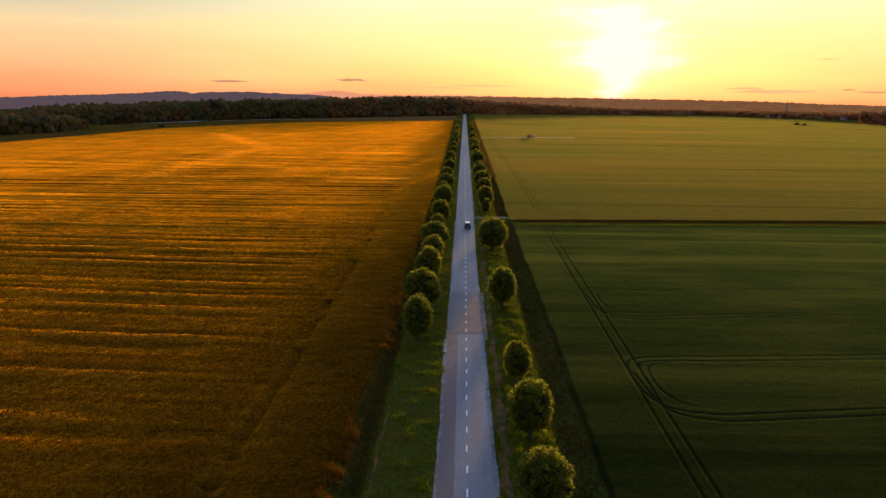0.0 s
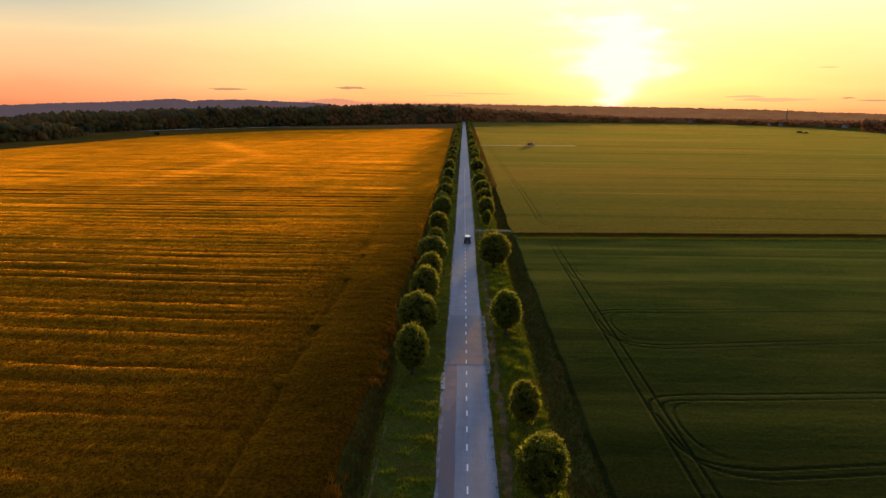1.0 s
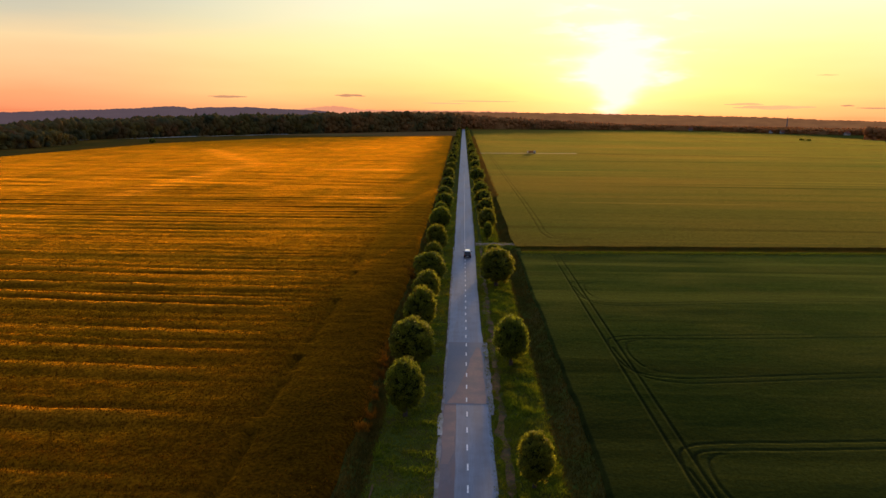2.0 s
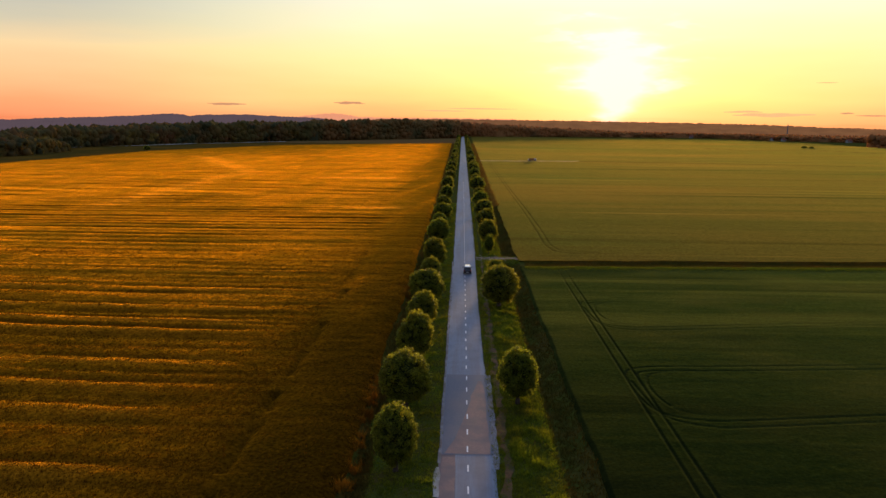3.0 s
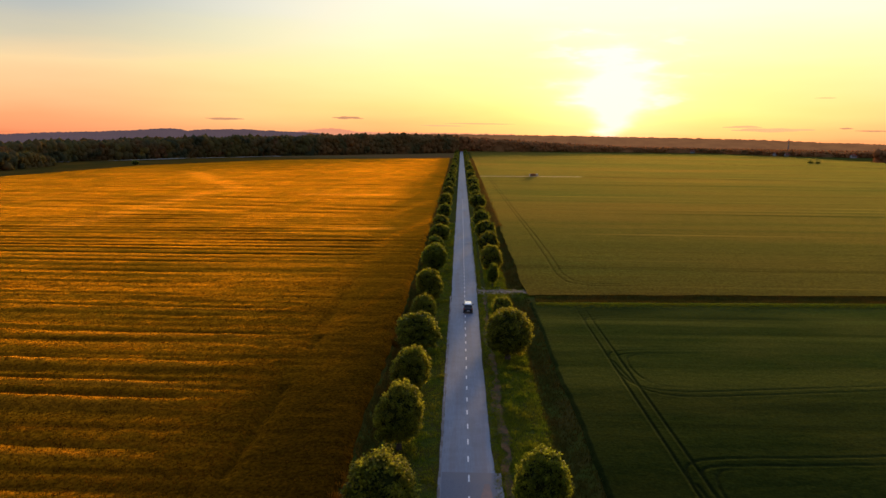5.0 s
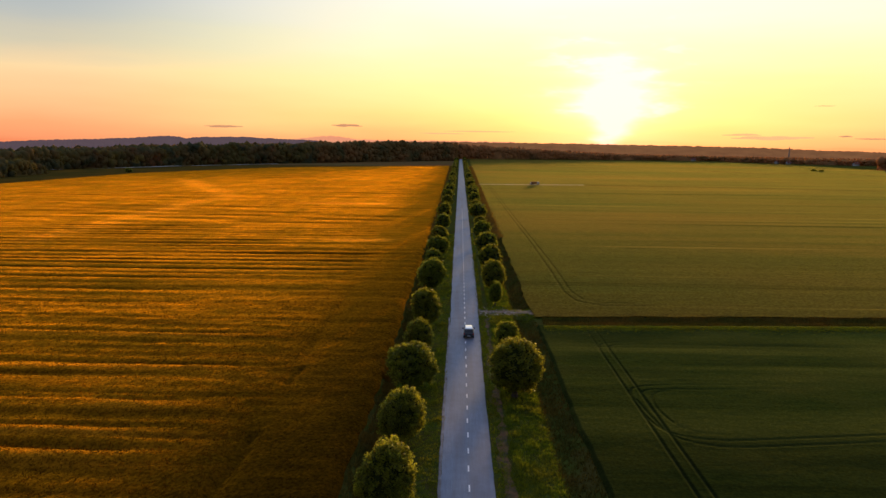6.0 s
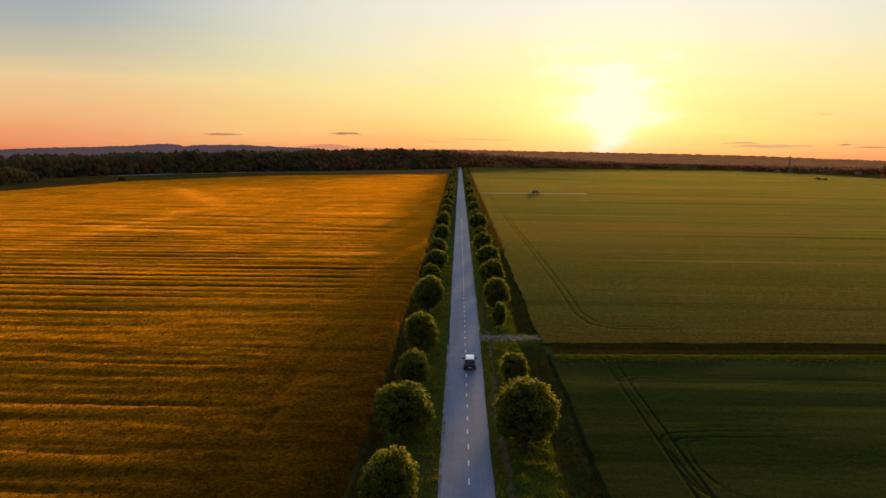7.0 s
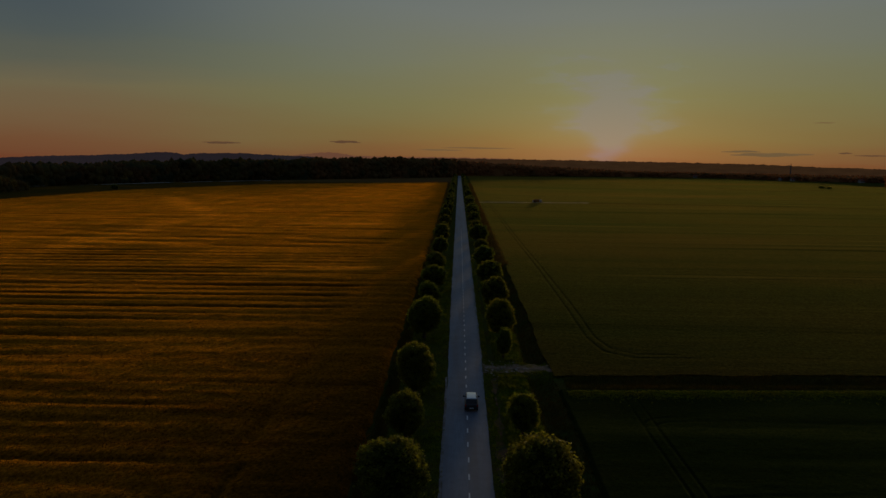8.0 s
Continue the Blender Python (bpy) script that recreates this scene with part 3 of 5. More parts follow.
# The bare mask also darkens lanes and crest hollows, standing for their shade.
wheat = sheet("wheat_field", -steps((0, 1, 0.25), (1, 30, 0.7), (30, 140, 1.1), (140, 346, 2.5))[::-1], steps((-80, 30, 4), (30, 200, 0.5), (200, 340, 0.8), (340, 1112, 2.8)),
              # The avenue's shade, painted ever darker into the wheat towards the road.
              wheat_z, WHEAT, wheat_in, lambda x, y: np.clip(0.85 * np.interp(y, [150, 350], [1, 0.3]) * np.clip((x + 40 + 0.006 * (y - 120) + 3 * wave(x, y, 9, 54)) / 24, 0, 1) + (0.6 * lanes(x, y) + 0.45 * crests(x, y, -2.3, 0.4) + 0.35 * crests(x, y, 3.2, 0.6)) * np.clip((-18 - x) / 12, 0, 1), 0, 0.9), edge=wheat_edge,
              # Pale flattened swath, lightened crests, and sunlit streaks painted in.
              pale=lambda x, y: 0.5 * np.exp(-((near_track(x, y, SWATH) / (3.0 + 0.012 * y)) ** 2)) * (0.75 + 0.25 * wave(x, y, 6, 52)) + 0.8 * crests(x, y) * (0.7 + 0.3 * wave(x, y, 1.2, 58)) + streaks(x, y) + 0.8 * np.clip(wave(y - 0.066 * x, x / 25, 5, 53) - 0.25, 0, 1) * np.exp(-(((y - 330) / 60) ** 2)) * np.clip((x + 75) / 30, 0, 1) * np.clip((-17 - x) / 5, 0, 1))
tagged(wheat, "ripe golden wheat field with uneven rows", "field", kind="structure")

# wheel tracks: lines, and how soon they fade out along the field
HEADLAND = [[(22.9 + 0.002 * (y - 100), y) for y in (-80, 197)], [(24.55 + 0.002 * (y - 100), y) for y in (-80, 197)]]


def tramline_turns():
    """Turns from the headland into the field: for each, its lines, place, strength and reach."""
    turns = []
    for y0, strong, reach_in, reach_out in ((57.5, 0.8, 60, 60), (93.7, 1.0, 45, 60), (130.6, 0.8, 40, 32), (168.2, 0.7, 8, 50), (189.5, 0.5, 3, 0)):
        y1, way_in, way_out = y0 - 18.2, [], []
        for off in (0.0, 1.75):
            way_in.append(rounded([(23.0 + off * 0.9, y0 - 11), (22.9 + off * 0.9, y0 - 5), (24.0 + off * 0.7, y0 - 1.2 - off * 0.7), (29.6, y0 - 0.2 - off), (36, y0 - off), (60, y0 + 2.0 - off), (150, y0 + 10 - off)]))
            way_out.append(rounded([(22.9 + off * 0.3, y1 + 12), (23.2 + off * 0.4, y1 + 5), (24.6 + off * 0.1, y1 + 1.0 - off * 0.7), (29.5, y1 - 0.6 - off), (35, y1 - off), (56, y1 + 3 - off), (150, y1 + 14.5 - off)]))
        inner = rounded([(29, y0 - 2.7), (26.6, y0 - 3.2), (25.5, y0 - 6), (25.3, y0 - 10), (26.2, y1 + 3.4), (28.5, y1 + 1.4), (32, y1 + 1.0)])
        turns.append((way_in, y0, strong, reach_in))
        if reach_out:
            turns += [(way_out, y0, strong, reach_out), ([inner], y0, strong * 0.8, 2.5)]
    return turns


TURNS = tramline_turns()


def dents(x, y, wide):
    """How deep each spot lies in a wheel track, 0 to 1."""
    best = np.exp(-((near_track(x, y, HEADLAND) / wide) ** 2)) * np.clip((205 - y) / 40, 0.35, 1)
    for lines, y0, strong, reach in TURNS:
        by = np.where((y > y0 - 24) & (y < y0 + 14))
        if len(by[0]):
            d = near_track(x[by], y[by], lines)
            fade = strong * np.exp(-np.clip(x[by] - 27, 0, 200) / reach)
            best[by] = np.maximum(best[by], np.exp(-((d / wide) ** 2)) * fade)
    return best


def crop_edge(y):
    return 14.25 + 0.12 * wave(y, 0, 2.5, 61) + 0.14 * wave(y, 0, 14, 66)


def crop_in(x, y):
    return (x > crop_edge(y) - 0.01) & (y < cross_ditch(x) - 3.6 + 0.2 * wave(x, 0, 2, 62))


def crop_z(x, y):
    s = y - 0.04 * x
    rows = 0.010 * wave(s, x / 9, 2.4, 63) + 0.006 * wave(s, x / 6, 0.9, 64) + 0.007 * wave(x, y, 0.8, 65)
    rim = np.clip((x - crop_edge(y)) / 0.4, 0, 1)
    return (0.42 + rows - 0.15 * dents(x, y, 0.15) + 0.03 * dents(x, y, 0.5)) * rim + 0.02


crop = sheet("green_field", steps((0, 1, 0.2), (1, 7, 0.7), (7, 12, 0.16), (12, 47, 0.4), (47, 136, 1.2)), steps((-80, 30, 4), (30, 52, 0.8), (52, 200, 0.30), (200, 211, 0.3)), crop_z, CROP, crop_in,
             lambda x, y: 0.5 * dents(x, y, 0.19) * np.clip(0.9 + 0.5 * wave(x, y, 6, 67), 0.3, 1), edge=crop_edge)
tagged(crop, "green cereal field with looping tractor tramlines", "field", kind="structure")

FAR_TRACKS = [[(21.6, 668), (22.2, 557), (23.3, 402), (24.2, 308), (24.2, 255), (23.9, 229), (25.2, 220), (29.5, 216.2), (40, 216.6)],
              [(23.4, 668), (24.2, 540), (24.9, 390), (25.8, 301), (25.9, 255), (25.5, 230), (26.8, 222), (30.4, 218.4), (38, 218.8)],
              [(33, 381.5), (120, 381.5), (290, 381.0)], [(40, 297), (110, 299), (200, 303)]]
FAR_DITCHES = [[(105, 654.0), (181, 649), (270, 640.6), (333.5, 622.4)],
               [(341.5, 1022.7), (378.3, 943.6), (481.2, 1006.3), (516.3, 903.3)]]
FAR_RIGHT_Y = [900, 1100, 1195, 1376, 1562, 1580]
FAR_RIGHT_X = [760, 655, 645, 640, 600, 20]


def far_crop_in(x, y):
    return (y > cross_ditch(x) + 3.4 + 0.4 * wave(x, 5, 6, 68)) & (y < 1570) & (x < np.interp(y, FAR_RIGHT_Y, FAR_RIGHT_X))


def far_crop_z(x, y):
    s = y - 0.05 * x
    wide = 0.15 + y / 3200
    return 0.40 + 0.012 * wave(s, x / 14, 3.0, 73) + 0.02 * wave(s, x / 12, 9.0, 74) - 0.08 * np.exp(-((near_track(x, y, FAR_TRACKS) / wide) ** 2)) - 0.35 * np.exp(-((near_track(x, y, FAR_DITCHES) / (0.6 + y / 350)) ** 2))


far_crop = sheet("far_green_field", steps((0, 6, 0.7), (6, 13, 0.22), (13, 25, 0.6), (25, 105, 2), (105, 765, 8)), steps((203, 220, 0.3), (220, 300, 0.8), (300, 520, 1.6), (520, 760, 2.5), (760, 1580, 5)), far_crop_z, FAR_CROP, far_crop_in,
                 lambda x, y: np.maximum(0.34 * np.exp(-((near_track(x, y, FAR_TRACKS) / (0.16 + y / 3000)) ** 2)), 0.75 * np.exp(-((near_track(x, y, FAR_DITCHES) / (0.6 + y / 350)) ** 2))), edge=lambda y: 14.3 + 0.3 * wave(y, 0, 4, 71) + 0.003 * (y - 200))
tagged(far_crop, "wide green field beyond the cross ditch", "field", kind="structure")
far_track = sheet("farm_track", steps((15, 104, 3)), steps((636, 664, 1.0)), lambda x, y: 0.55 + 0 * x, PALE, lambda x, y: np.abs(y - 645 - 0.1 * (x - 16)) < 2.1)
tagged(far_track, "pale farm track across the far field", "track", kind="structure")

meadow = sheet("meadow", steps((-520, -8, 6)), steps((380, 1440, 6)), lambda x, y: 0.25 + 0.1 * wave(x, y, 12, 81), MEADOW,
               lambda x, y: (x <= np.interp(y, FAR_LEFT_Y, FAR_LEFT_X) + 14) & (y < 1112))
tagged(meadow, "green meadow strip before the woods", "meadow", kind="structure")
plough = sheet("ploughed_field", steps((-330, -7, 6)), steps((1050, 1450, 6)), lambda x, y: 0.3 + 0.15 * wave(y, x / 90, 9, 82), PLOUGHED,
               lambda x, y: (y > np.interp(x, FAR_LEFT_X[::1], FAR_LEFT_Y[::1]) + 3) & (y < 1440 + 1.15 * x))
tagged(plough, "brown bare field at the road's far end", "field", kind="structure")


# ---- blades of grass, straw and weeds ----
def blades(name, x, y, z, tall, wide, material, label, category, lean=0.25, seed=0, per=3):
    """Tufts of narrow upright triangles as one mass."""
    r = np.random.RandomState(seed)
    x, y, z, tall = (np.repeat(np.broadcast_to(a, x.shape), per) for a in (x, y, z, tall))
    n = len(x)
    x, y = x + r.normal(0, wide * 1.2, n), y + r.normal(0, wide * 1.2, n)
    turn, tall = r.rand(n) * math.pi, tall * (0.6 + 0.7 * r.rand(n))
    dx, dy = np.cos(turn) * wide / 2, np.sin(turn) * wide / 2
    lx, ly = r.normal(0, lean, n) * tall, r.normal(0, lean, n) * tall
    v = np.stack([np.stack([x - dx, y - dy, z], 1), np.stack([x + dx, y + dy, z], 1), np.stack([x + lx, y + ly, z + tall], 1)], 1).reshape(-1, 3)
    ob = new(name, npmesh(name, v, np.arange(3 * n).reshape(-1, 3), material))
    return tagged(ob, label, category, kind="stuff")


def scatter(n, x0, x1, y0, y1, seed, near=1.0):
    """Random places, denser towards y0 by the power near."""
    r = np.random.RandomState(seed)
    return x0 + (x1 - x0) * r.rand(n), y0 + (y1 - y0) * r.rand(n) ** near


def grow():
    x, y = scatter(350000, -150, -11, 45, 250, 101, 1.5)
    fade = np.clip((250 - y) / 140, 0, 1) * np.clip((150 + x) / 40, 0, 1)
    keep = wheat_in(x, y) & (np.abs(x) < 0.75 * (y + 20)) & (np.random.RandomState(100).rand(len(x)) < fade) & (x < wheat_edge(y) - 0.4)
    keep &= (x < -25) | (np.random.RandomState(99).rand(len(x)) < 0.15)
    x, y = x[keep], y[keep]
    blades("wheat_ears", x, y, wheat_z(x, y) - 0.10, 0.24, 0.17, STRAW, "ripe golden ears of wheat", "wheat", 0.45, 102, 2)
    x, y = scatter(34000, 5.7, 10.6, 14, 330, 103, 1.4)
    keep = ~((np.abs(y - 209.9) < 4))
    x, y = x[keep], y[keep]
    dense = wave(x, y, 1.6, 104)
    blades("verge_grass", x, y, ground_z(x, y) - 0.02, 0.26 + 0.40 * np.clip(dense, 0, 1), 0.11, GRASS, "sunlit uneven verge grass between road and ditch", "grass", 0.4, 105, 4)
    x, y = scatter(30000, -9.4, -2.35, 14, 330, 106, 1.4)
    dense = wave(x, y, 1.8, 107)
    blades("verge_grass", x, y, ground_z(x, y) - 0.02, 0.16 + 0.45 * np.clip(dense, 0, 1) ** 1.5, 0.11, GRASS, "dark verge grass under the trees", "grass", 0.4, 108, 4)
    x, y = scatter(5600, 3.5, 4.7, 14, 330, 109, 1.4)
    blades("verge_grass", x, y, ground_z(x, y) - 0.02, 0.22, 0.09, GRASS, "narrow fringe of grass along the asphalt", "grass", 0.4, 110, 4)
    x, y = scatter(14000, 4.2, 5.9, 40, 205, 127, 1.3)
    keep = wave(x, y, 1.4, 128) > -0.1
    x, y = x[keep], y[keep]
    blades("verge_grass", x, y, ground_z(x, y) - 0.02, 0.18, 0.09, GRASS, "thin grass growing over the footpath", "grass", 0.4, 129, 4)
    x, y = scatter(16000, 10.3, 14.5, 14, 330, 111, 1.4)
    keep = ~((np.abs(y - 209.9) < 4))
    x, y = x[keep], y[keep]
    blades("ditch_weeds", x, y, ground_z(x, y) - 0.02, 0.35 + 0.25 * np.clip(wave(x, y, 2, 112), 0, 1), 0.12, WEEDS, "dark weeds filling the ditch", "weeds", 0.35, 113, 3)
    x, y = scatter(18000, 0, 1, 14, 330, 114, 1.4)
    x = -9.2 + (wheat_edge(y) + 9.4) * x
    blades("ditch_weeds", x, y, ground_z(x, y) - 0.02, 0.4 + 0.3 * np.clip(wave(x, y, 2, 115), 0, 1), 0.12, WEEDS, "dark weeds filling the ditch", "weeds", 0.35, 116, 3)
    x, y = scatter(9000, -0.6, 0.9, 50, 190, 117, 1.4)
    x = x + wheat_edge(y)
    keep = (wave(x, y, 0.8, 118) > 0.15) & (wave(x * 0.2, y, 11, 122) > -0.25)
    x, y = x[keep], y[keep]
    blades("dry_stalks", x, y, ground_z(x, y) + 0.05, 0.7, 0.12, DRY, "tall dry stalks along the field edge", "dry plants", 0.35, 119, 4)
    for lo, hi, seed in ((-12.2, -8.8, 123), (9.8, 14.4, 125)):
        x, y = scatter(11000, 0, 1, 320, 1100, seed, 1.5)
        x = hi + (wheat_edge(y) + 0.3 - hi) * x if lo < 0 else lo + (hi + 0.003 * (y - 200) - lo) * x
        blades("ditch_weeds", x, y, ground_z(x, y) - 0.02, 0.75, 0.5, FAR_WEEDS, "brownish weeds filling the ditch far along the road", "weeds", 0.35, seed + 1, 3)
    x, y = scatter(1800, 4.0, 22, 205.0, 213.5, 141)
    keep = np.abs(y - 210.0) > 1.1 + 0.9 * wave(x, y, 1.5, 142)
    x, y = x[keep], y[keep]
    blades("verge_grass", x, y, ground_z(x, y) - 0.02, 0.3, 0.10, GRASS, "grass growing in from the driveway's edges", "grass", 0.4, 143, 4)
    r = np.random.RandomState(120)
    x = 16 + 134 * r.rand(16000)
    y = cross_ditch(x) + r.normal(0, 1.9, len(x))
    blades("ditch_weeds", x, y, ground_z(x, y) - 0.02, 0.5, 0.14, WEEDS, "dark weeds filling the cross ditch", "weeds", 0.3, 121, 4)
    x = 15.5 + 134 * r.rand(12000)
    y = cross_ditch(x) - 4.2 - np.abs(1.6 * r.normal(size=len(x)))
    blades("bank_grass", x, y, np.full(len(x), 0.34), 0.24, 0.12, GRASS, "sunlit strip of grass along the cross ditch", "grass", 0.4, 144, 3)


grow()


# ---- the avenue of trees ----
def leaf_cloud(radius, tall, count, size, seed, lumps=0.13):
    """Leaves in sprays on a lumpy, full-bellied crown, as quads folded along the midrib; also the dark inner mass."""
    r = np.random.RandomState(seed)

    def unit(n):
        q = r.normal(size=(n, 3))
        return q / np.linalg.norm(q, axis=1)[:, None]

    broad, small = unit(9), unit(55)
    broad_size, small_size = r.rand(9) * 0.9 + 0.1, r.rand(55) * 0.8 + 0.2
    lean = r.normal(0, 0.06, 2)

    def crown_point(q, depth):
        """Where a direction meets the crown: a rounded egg, fuller below, with broad and small bulges."""
        flat = np.hypot(q[:, 0], q[:, 1])
        full = (flat ** 2.5 + np.abs(q[:, 2]) ** 2.5) ** (-1 / 2.5)
        big = np.max(np.exp(-((1 - q @ broad.T) / 0.16)) * broad_size, 1)
        tiny = np.max(np.exp(-((1 - q @ small.T) / 0.020)) * small_size, 1)
        out = 0.94 * full * (1 - 0.9 * lumps + lumps * big + 1.25 * lumps * tiny) * depth
        at = q * out[:, None]
        wide = 1.0 - 0.20 * np.clip(at[:, 2], 0, 1) - 0.10 * np.clip(-at[:, 2] - 0.3, 0, 1)
        x, y = at[:, 0] * wide + lean[0] * at[:, 2], at[:, 1] * wide + lean[1] * at[:, 2]
        return np.stack([x * radius, y * radius, at[:, 2] * tall / 2], 1)

    sprays = max(40, count // 34)
    d = unit(sprays)
    mid = crown_point(d, 1.0 - 0.20 * r.rand(sprays) ** 1.2 + 0.06 * (r.rand(sprays) < 0.15))
    who = r.randint(0, sprays, count)
    puff = r.normal(size=(count, 3))
    puff /= np.linalg.norm(puff, axis=1)[:, None]
    spread = (0.32 + 0.16 * r.rand(sprays))[who] * radius / 2.5
    at = mid[who] + puff * (spread * r.rand(count) ** 0.4)[:, None] * [1, 1, 0.85]
    nrm = puff * 0.8 + d[who] * 0.2 + [0, 0, 0.2] + r.normal(0, 0.38, (count, 3))
    nrm /= np.linalg.norm(nrm, axis=1)[:, None]
    side = np.cross(nrm, r.normal(size=(count, 3)))
    side /= np.linalg.norm(side, axis=1)[:, None]
    along = np.cross(nrm, side)
    s = (size * (0.6 + 0.8 * r.rand(count)))[:, None]
    v = np.stack([at - along * s * 0.6, at + side * s * 0.42 + nrm * s * 0.12, at + along * s * 0.6, at - side * s * 0.42 + nrm * s * 0.12], 1).reshape(-1, 3)
    k = np.arange(count) * 4
    faces = np.concatenate([np.stack([k, k + 1, k + 2], 1), np.stack([k, k + 2, k + 3], 1)])
    bm = bmesh.new()
    bmesh.ops.create_icosphere(bm, subdivisions=3, radius=1.0)
    q = np.array([vv.co[:] for vv in bm.verts])
    for vv, co in zip(bm.verts, crown_point(q, 0.82)):
        vv.co = co
    return v, faces, bm


def trunk_mesh(height, girth, seed):
    """A tapered trunk with a few limbs."""
    r = random.Random(seed)
    bm = bmesh.new()

    def limb(a, b, ra, rb, n=8, rings=4):
        a, b = Vector(a), Vector(b)
        turn = (b - a).to_track_quat("Z", "Y")
        old = None
        for k in range(rings + 1):
            f = k / rings
            mid = a.lerp(b, f) + Vector((r.uniform(-1, 1), r.uniform(-1, 1), 0)) * ra * 0.25 * (0 < k < rings)
            rad = ra + (rb - ra) * f + (0.35 * ra if k == 0 and ra == girth else 0)
            ring = [bm.verts.new(mid + turn @ Vector((rad * math.cos(2 * math.pi * j / n), rad * math.sin(2 * math.pi * j / n), 0))) for j in range(n)]
            if old:
                for j in range(n):
                    bm.faces.new((old[j], old[(j + 1) % n], ring[(j + 1) % n], ring[j])).smooth = True
            old = ring

    limb((0, 0, -0.15), (0, 0, height * 0.55), girth, girth * 0.7)
    for k in range(5):
        a = k * 1.26 + r.uniform(-0.3, 0.3)
        limb((0, 0, height * (0.22 + 0.06 * k)), (math.cos(a) * height * 0.2, math.sin(a) * height * 0.2, height * (0.45 + 0.07 * k)), girth * 0.45, girth * 0.15, 6, 3)
    return bm


def make_tree(name, label, radius, tall, clear, count, size, seed):
    """A tree at the origin: trunk, crown, with the crown starting at height clear."""
    tree = new(name)
    tagged(tree, label, "tree", "avenue trees")
    part("trunk", trunk_mesh(clear + tall, 0.17 + radius * 0.03, seed), BARK, tree, "grey-brown bark")
    v, f, inner = leaf_cloud(radius, tall, count, size, seed)
    lift = np.array([0, 0, clear + tall / 2])
    crown = part("crown", npmesh("crown", v + lift, f, LEAF), None, tree, "dense green leaves with sunlit rim")
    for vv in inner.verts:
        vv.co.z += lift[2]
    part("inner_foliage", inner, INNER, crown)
    return tree


# y along the road, x, crown width, crown height
RIGHT_TREES = [(54.8, 7.6, 5.0, 5.9), (69.0, 7.7, 5.1, 6.1), (83.7, 7.3, 3.6, 5.1), (116.6, 7.25, 5.1, 6.7), (162.8, 7.3, 7.6, 7.3), (183.0, 7.6, 4.0, 4.4),
               (215.5, 7.3, 2.8, 4.4), (228.7, 7.5, 5.5, 6.8), (255.0, 7.7, 6.0, 6.6), (280, 7.8, 6.4, 6.9), (313, 7.5, 6.0, 6.4), (345, 7.6, 4.5, 5.0), (375.7, 7.7, 7.0, 7.6),
               (412, 7.6, 5.4, 6.0), (452, 7.5, 5.7, 6.8)]
LEFT_TREES = [(99.5, -6.6, 4.7, 6.6), (115.4, -6.9, 6.5, 6.8), (131.6, -6.8, 5.5, 6.9), (146.8, -6.7, 5.4, 6.3), (165.3, -6.9, 7.0, 6.2), (181.6, -6.7, 4.7, 5.2), (197.5, -6.6, 5.8, 6.7),
              (228.5, -6.8, 6.4, 7.2), (257.4, -7.1, 5.0, 5.0), (275.7, -6.8, 6.2, 6.2), (302.7, -7.2, 5.6, 5.8), (338.8, -7.0, 5.4, 6.4), (377.9, -7.3, 6.0, 7.2), (405, -7.0, 4.6, 5.4),
              (434.5, -7.0, 5.7, 6.6), (479, -7.4, 6.2, 6.5)]


def plant_avenue():
    fine = [make_tree("avenue_tree", "round leafy avenue tree on the grass verge", 2.5, 6.1, 0.75, 15000, 0.17, 200 + k) for k in range(7)]
    middle = [make_tree("avenue_tree", "round leafy avenue tree on the grass verge", 2.5, 6.1, 0.75, 6500, 0.24, 220 + k) for k in range(5)]
    rough = [make_tree("avenue_tree", "round leafy avenue tree", 2.5, 6.1, 0.75, 900, 0.55, 210 + k) for k in range(4)]
    # each model itself is planted last, after its copies
    spots = sorted(RIGHT_TREES + LEFT_TREES)
    r = random.Random(5)
    todo = [(fine[k % 7] if y < 240 else middle[k % 5], x, y, w, h) for k, (y, x, w, h) in enumerate(spots)]
    for side, start in ((7.6, 480), (-7.3, 510)):
        y = start
        while y < 1480:
            w = r.uniform(4.6, 7.0)
            todo.append((rough[r.randrange(4)], side + r.uniform(-0.4, 0.4), y, w, w * r.uniform(0.95, 1.2)))
            y += r.choice((16, 16, 17, 33)) + r.uniform(-1.5, 1.5)
    last = {}
    for k, job in enumerate(todo):
        last[job[0].name] = k
    for k, (src, x, y, w, h) in enumerate(todo):
        w *= np.interp(y, [200, 330], [1.04, 1.2])
        m = pose(x, y, float(ground_z(np.array(x), np.array(y))), 0, 0, r.uniform(0, 360)) @ Matrix.Diagonal((w / 5.0, w / 5.0, (h + 1.1) / 7.1, 1))
        if last[src.name] == k:
            src.matrix_basis = m
            ob = src
        else:
            ob = copy_thing(src, m)
        size = "small" if w < 4.2 else "broad" if w > 6.3 else "tall" if h > 6.6 else "round"
        tagged(ob, f"{size} leafy green avenue tree on the grass verge")


plant_avenue()


